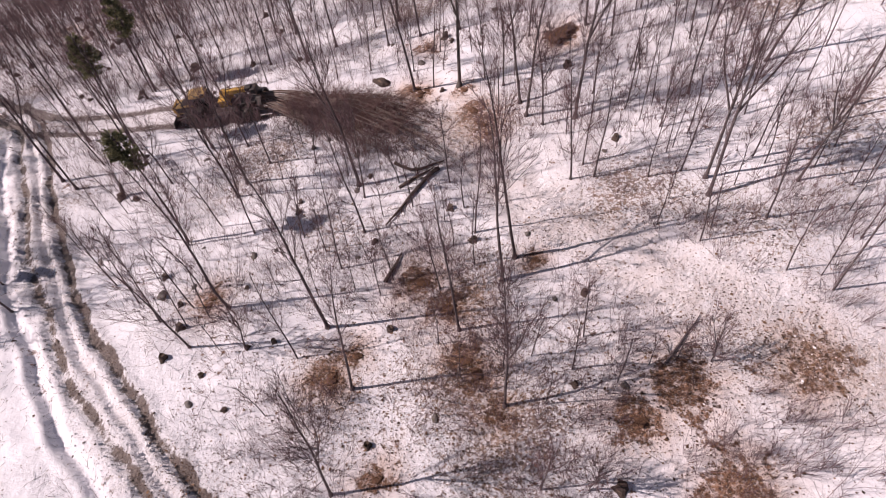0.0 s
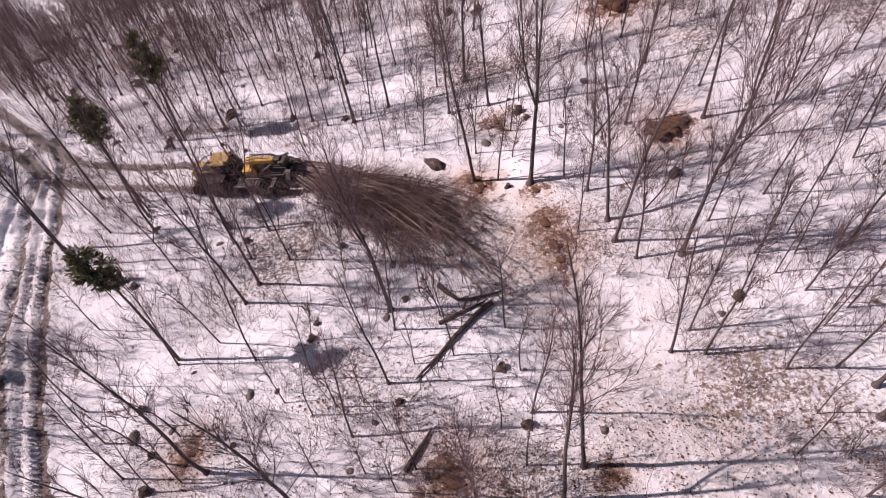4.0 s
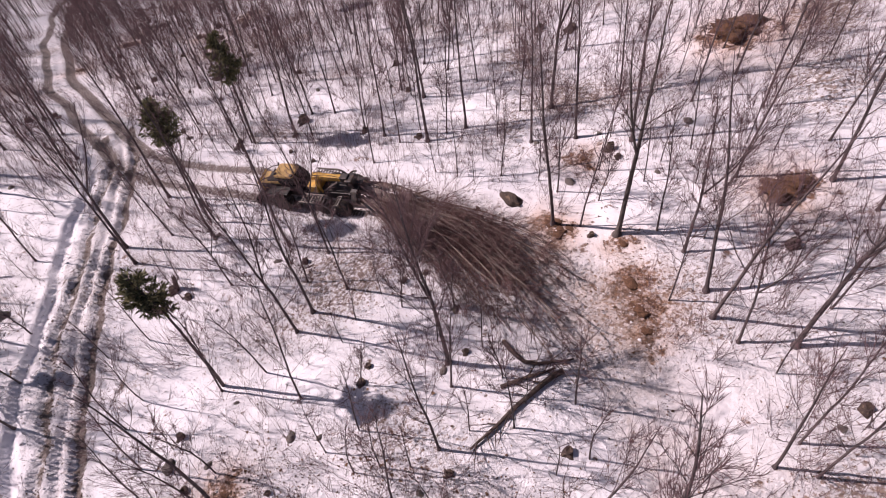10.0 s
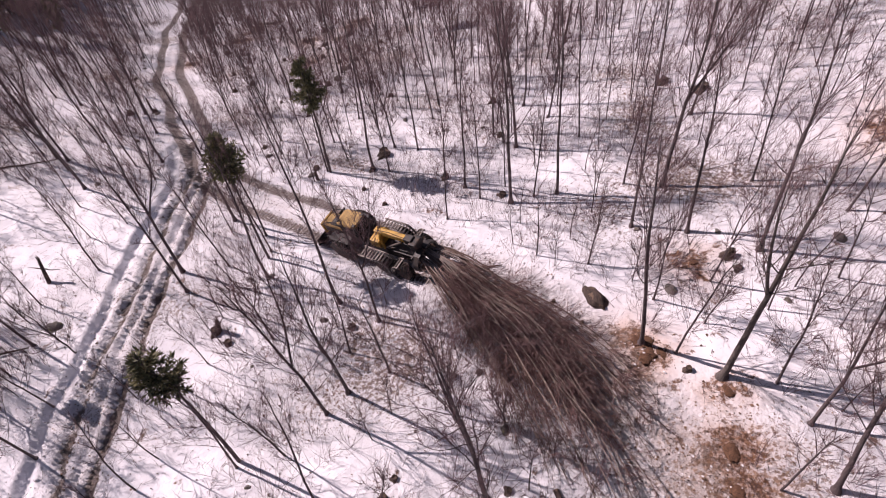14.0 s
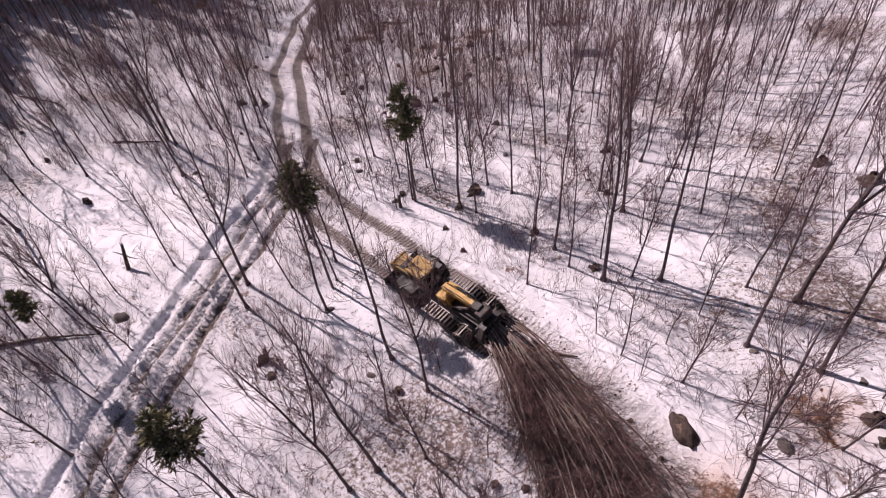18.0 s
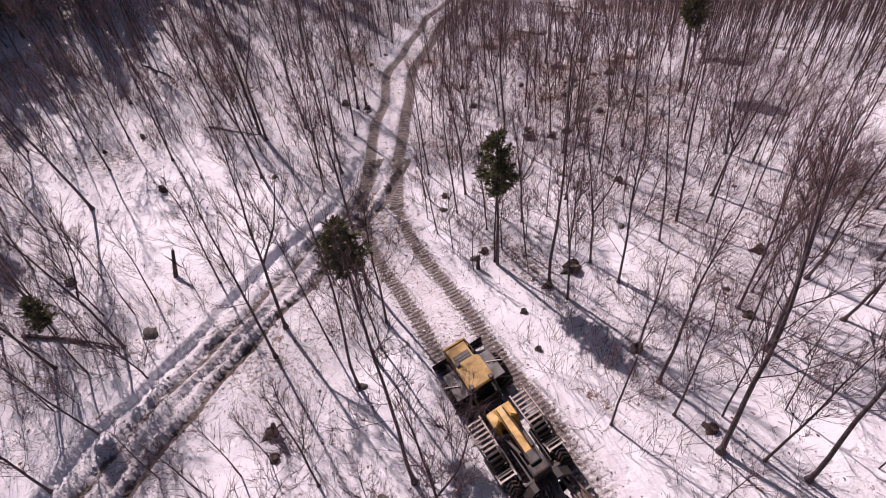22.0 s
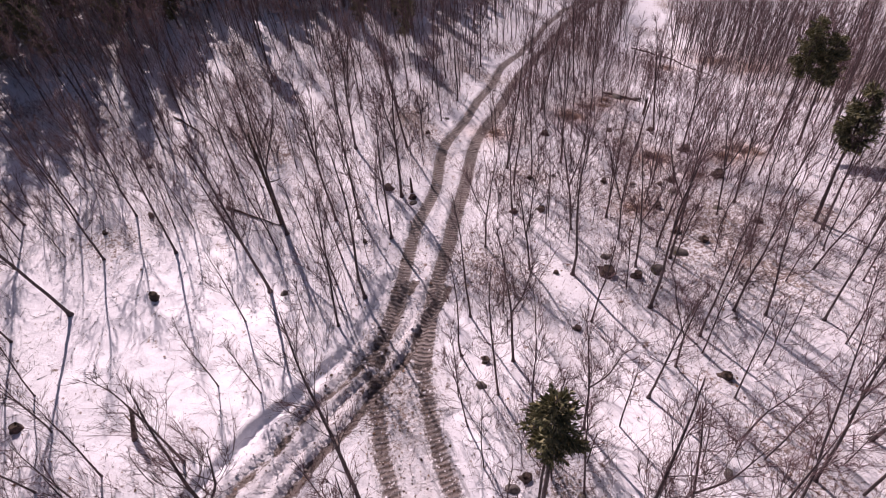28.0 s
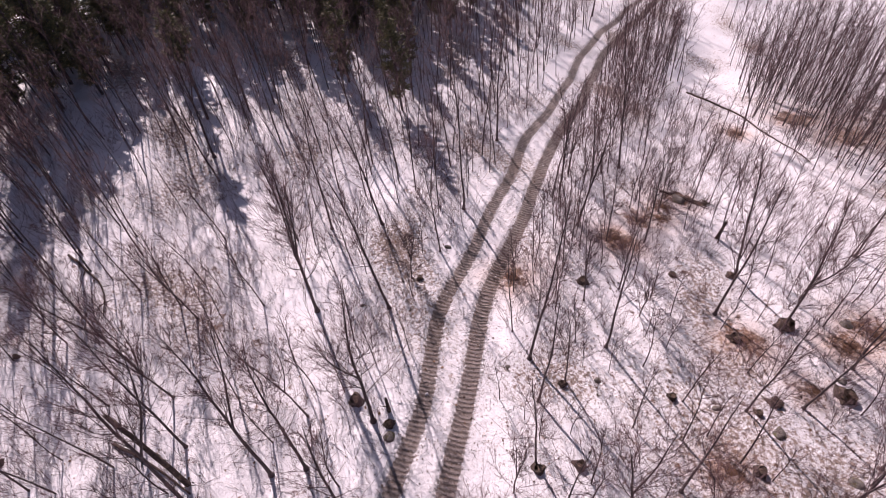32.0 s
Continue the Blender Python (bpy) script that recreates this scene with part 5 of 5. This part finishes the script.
    part("cutting_edge", block(4.50, 4.58, -1.52, 1.52, 0.10, 0.26, bevel=0.01), STEEL, blade)
    # joint
    part("articulation_joint", bar([(0.0, 0, 0.7), (0.0, 0, 1.45)], 0.2, 12), GRILLE, ob)
    for s in (-1, 1):
        part("steering_cylinder", bar([(-0.7, s * 0.36, 1.0), (0.6, s * 0.42, 1.0)], 0.06), STEEL, ob)
    # rear half
    part("rear_frame", block(-4.0, -0.1, -0.52, 0.52, 0.75, 1.35), BLACK, ob)
    part("tank", block(-1.15, -0.35, -0.62, 0.62, 1.3, 1.95, bevel=0.06), YELLOW, ob)
    part("hose_box", block(-0.42, 0.18, -0.35, 0.35, 1.3, 1.75, bevel=0.05), GRILLE, ob)
    for s in (-1, 1):
        track(ob, s, -1.5, -3.15, s * 1.22, 0.66, 0.80)
        part("bogie_beam", block(-3.2, -1.45, s * 0.80 - 0.07, s * 0.80 + 0.07, 0.5, 0.82, bevel=0.03), BLACK, ob)
    for s in (-1, 1):
        part("arch_post", bar([(-1.35, s * 0.48, 1.3), (-1.25, s * 0.40, 2.15), (-1.3, s * 0.22, 2.45)], 0.10), YELLOW, ob)
    bm = bmesh.new()
    box(bm, -3.75, -0.75, -0.20, 0.20, 2.22, 2.58, 0.05)
    for v in bm.verts:
        v.co.z += 0.10 * math.sin((v.co.x + 0.75) / 3.0 * math.pi)
        v.co.y *= 1.15 if v.co.x > -1.2 else 0.9
    boom = part("boom", bm, YELLOW, ob, "yellow grapple boom with dark scraped tip")
    part("boom_sleeve", block(-3.80, -3.20, -0.25, 0.25, 2.18, 2.66, bevel=0.06), BLACK, boom, "black scraped sleeve of the boom")
    part("boom_head", block(-4.20, -3.65, -0.42, 0.42, 2.05, 2.55, bevel=0.08), GRILLE, boom)
    for s in (-1, 1):
        part("lift_cylinder", bar([(-1.5, s * 0.42, 1.4), (-3.0, s * 0.30, 2.3)], 0.07), STEEL, ob)
        part("hose", bar([(-0.9, s * 0.15, 2.6), (-2.2, s * 0.2, 2.85), (-3.7, s * 0.16, 2.6)], 0.025, 6), RUBBER, boom)
    part("rear_shield", block(-3.98, -3.86, -0.85, 0.85, 0.8, 1.75, bevel=0.02), BLACK, ob)
    part("rotator", bar([(-4.0, 0, 2.1), (-4.05, 0, 1.75)], 0.16, 12), GRILLE, ob)
    for s in (-1, 1):
        bm = bmesh.new()
        curve = [(0.10, 1.78), (0.62, 1.72), (0.98, 1.38), (1.02, 0.95), (0.72, 0.62), (0.34, 0.50)]
        inner, outer = [], []
        for k, (y, z) in enumerate(curve):
            w = 0.12 - 0.012 * k
            for ring, d in ((outer, w), (inner, -w * 0.6)):
                n = Vector((y - 0.2, z - 1.05)).normalized() * d
                ring.append([bm.verts.new((x, s * (y + n.x), z + n.y)) for x in (-4.42, -4.02)])
        for a, b in ((inner, outer),):
            for i in range(5):
                bm.faces.new((outer[i][0], outer[i][1], outer[i + 1][1], outer[i + 1][0]))
                bm.faces.new((inner[i][0], inner[i + 1][0], inner[i + 1][1], inner[i][1]))
                for e in (0, 1):
                    bm.faces.new((outer[i][e], outer[i + 1][e], inner[i + 1][e], inner[i][e]))
        bmesh.ops.recalc_face_normals(bm, faces=bm.faces[:])
        part("grapple_tong", bm, BLACK, ob, "curved steel grapple tong")
    return ob


SKID_AT, SKID_TO = (-15.9, 42.2), (-24.9, 43.0)
machine = skidder()
ahead = Vector((SKID_TO[0] - SKID_AT[0], SKID_TO[1] - SKID_AT[1], 0)).normalized()
centre = (SKID_AT[0] + ahead.x * 4.35, SKID_AT[1] + ahead.y * 4.35)
front_z, rear_z = height(centre[0] + ahead.x * 2, centre[1] + ahead.y * 2), height(centre[0] - ahead.x * 2.4, centre[1] - ahead.y * 2.4)
left = Vector((-ahead.y, ahead.x, 0))
cross = (height(centre[0] + left.x * 1.2, centre[1] + left.y * 1.2) - height(centre[0] - left.x * 1.2, centre[1] - left.y * 1.2)) / 2.4
fore = Vector((ahead.x, ahead.y, (front_z - rear_z) / 4.4)).normalized()
up = fore.cross(Vector((left.x, left.y, cross)).normalized()).normalized()
side_way = up.cross(fore)
machine.matrix_basis = Matrix(((fore.x, side_way.x, up.x, centre[0]), (fore.y, side_way.y, up.y, centre[1]), (fore.z, side_way.z, up.z, (front_z * 2.4 + rear_z * 2) / 4.4 + 0.04), (0, 0, 0, 1)))


# ---- the drag of felled trees in its grapple ----
def drag():
    r = np.random.RandomState(77)
    ob = tagged(new("tree_bundle"), "thick bundle of felled leafless trees dragged behind the skidder", "felled trees")
    way = resample([(-16.9, 42.3), (-14.5, 41.7), (-11.5, 40.5), (-8.0, 38.4), (-4.6, 35.7), (-1.6, 32.9), (0.6, 30.6)], 0.5)
    cut = np.concatenate([[0], np.cumsum(np.linalg.norm(np.diff(way, axis=0), axis=1))])
    for i in range(78):
        long = r.uniform(8.5, 16.0) if i < 48 else r.uniform(6.5, 10.5)
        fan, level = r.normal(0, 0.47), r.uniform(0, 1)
        fan = max(-1.1, min(1.1, fan))
        top = i % 5 == 0
        if top:
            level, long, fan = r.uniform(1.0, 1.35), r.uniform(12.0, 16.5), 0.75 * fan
        start = r.uniform(-0.2, 1.2) if i < 48 else r.uniform(3.0, 8.0)
        pts = []
        for s in np.linspace(start, start + long, 13):
            s2 = min(s, cut[-1] - 0.01)
            k = min(int(np.searchsorted(cut, max(s2, 0), "right")) - 1, len(way) - 2)
            f = (max(s2, 0) - cut[k]) / (cut[k + 1] - cut[k])
            d = (way[k + 1] - way[k]) / np.linalg.norm(way[k + 1] - way[k])
            p = way[k] + (way[k + 1] - way[k]) * f + d * (s - max(s2, 0))
            off = fan * (0.24 + 3.0 * (max(s, 0) / 13) ** 0.62) + 0.20 * math.sin((0.45 + 0.05 * (i % 7)) * s + 2.3 * i)
            p = p + np.array([-d[1], d[0]]) * off
            lift = 1.15 * max(0, 1 - s / 5.0) + 0.20 + level * (0.25 + 0.75 * min(1, max(s, 0) / 9)) * (1 - 0.5 * abs(fan))
            pts.append((p[0], p[1], height(p[0], p[1]) + lift + r.normal(0, 0.02)))
        pts = np.array(pts)
        thick = r.uniform(0.04, 0.066) if top else r.uniform(0.03, 0.07)
        stem, fine = Tubes(), Tubes()
        stem.add(pts, np.linspace(thick, 0.014, 13), 6)
        # stems high in the bundle get the paler bark colour, lower ones the darker
        ob_stem = under(new("felled_stem", stem.mesh("felled_stem", PALE_STEM if level > 0.62 else SLASH)), ob)
        for j in range(32 if top else 42):
            q = r.uniform(0.4 if top else 0.16, 0.99) * 12
            k = min(int(q), 11)
            at = pts[k] + (pts[k + 1] - pts[k]) * (q - k)
            d = (pts[k + 1] - pts[k]) / np.linalg.norm(pts[k + 1] - pts[k])
            length = r.uniform(0.9, 2.6) * (1.15 - q / 16)
            b = bent(r, at, d + r.normal(0, 0.68, 3) + np.array([0, 0, 0.04]), length, 3, 0.13, -0.02)
            b[:, 2] = np.maximum(b[:, 2], [height(px, py) + 0.05 for px, py in b[:, :2]])
            fine.twig(b, (0.014, 0.011, 0.008))
            for _ in range(9):
                s0 = b[0] + (b[3] - b[0]) * r.uniform(0.15, 0.95)
                fine.twig([s0, s0 + ((b[3] - b[0]) / length + r.normal(0, 0.48, 3)) * length * r.uniform(0.25, 0.6)], (0.007,))
        tagged(under(new("brushwood", fine.mesh("brushwood", SLASH_TWIG)), ob_stem), kind="stuff")
    return ob


drag()
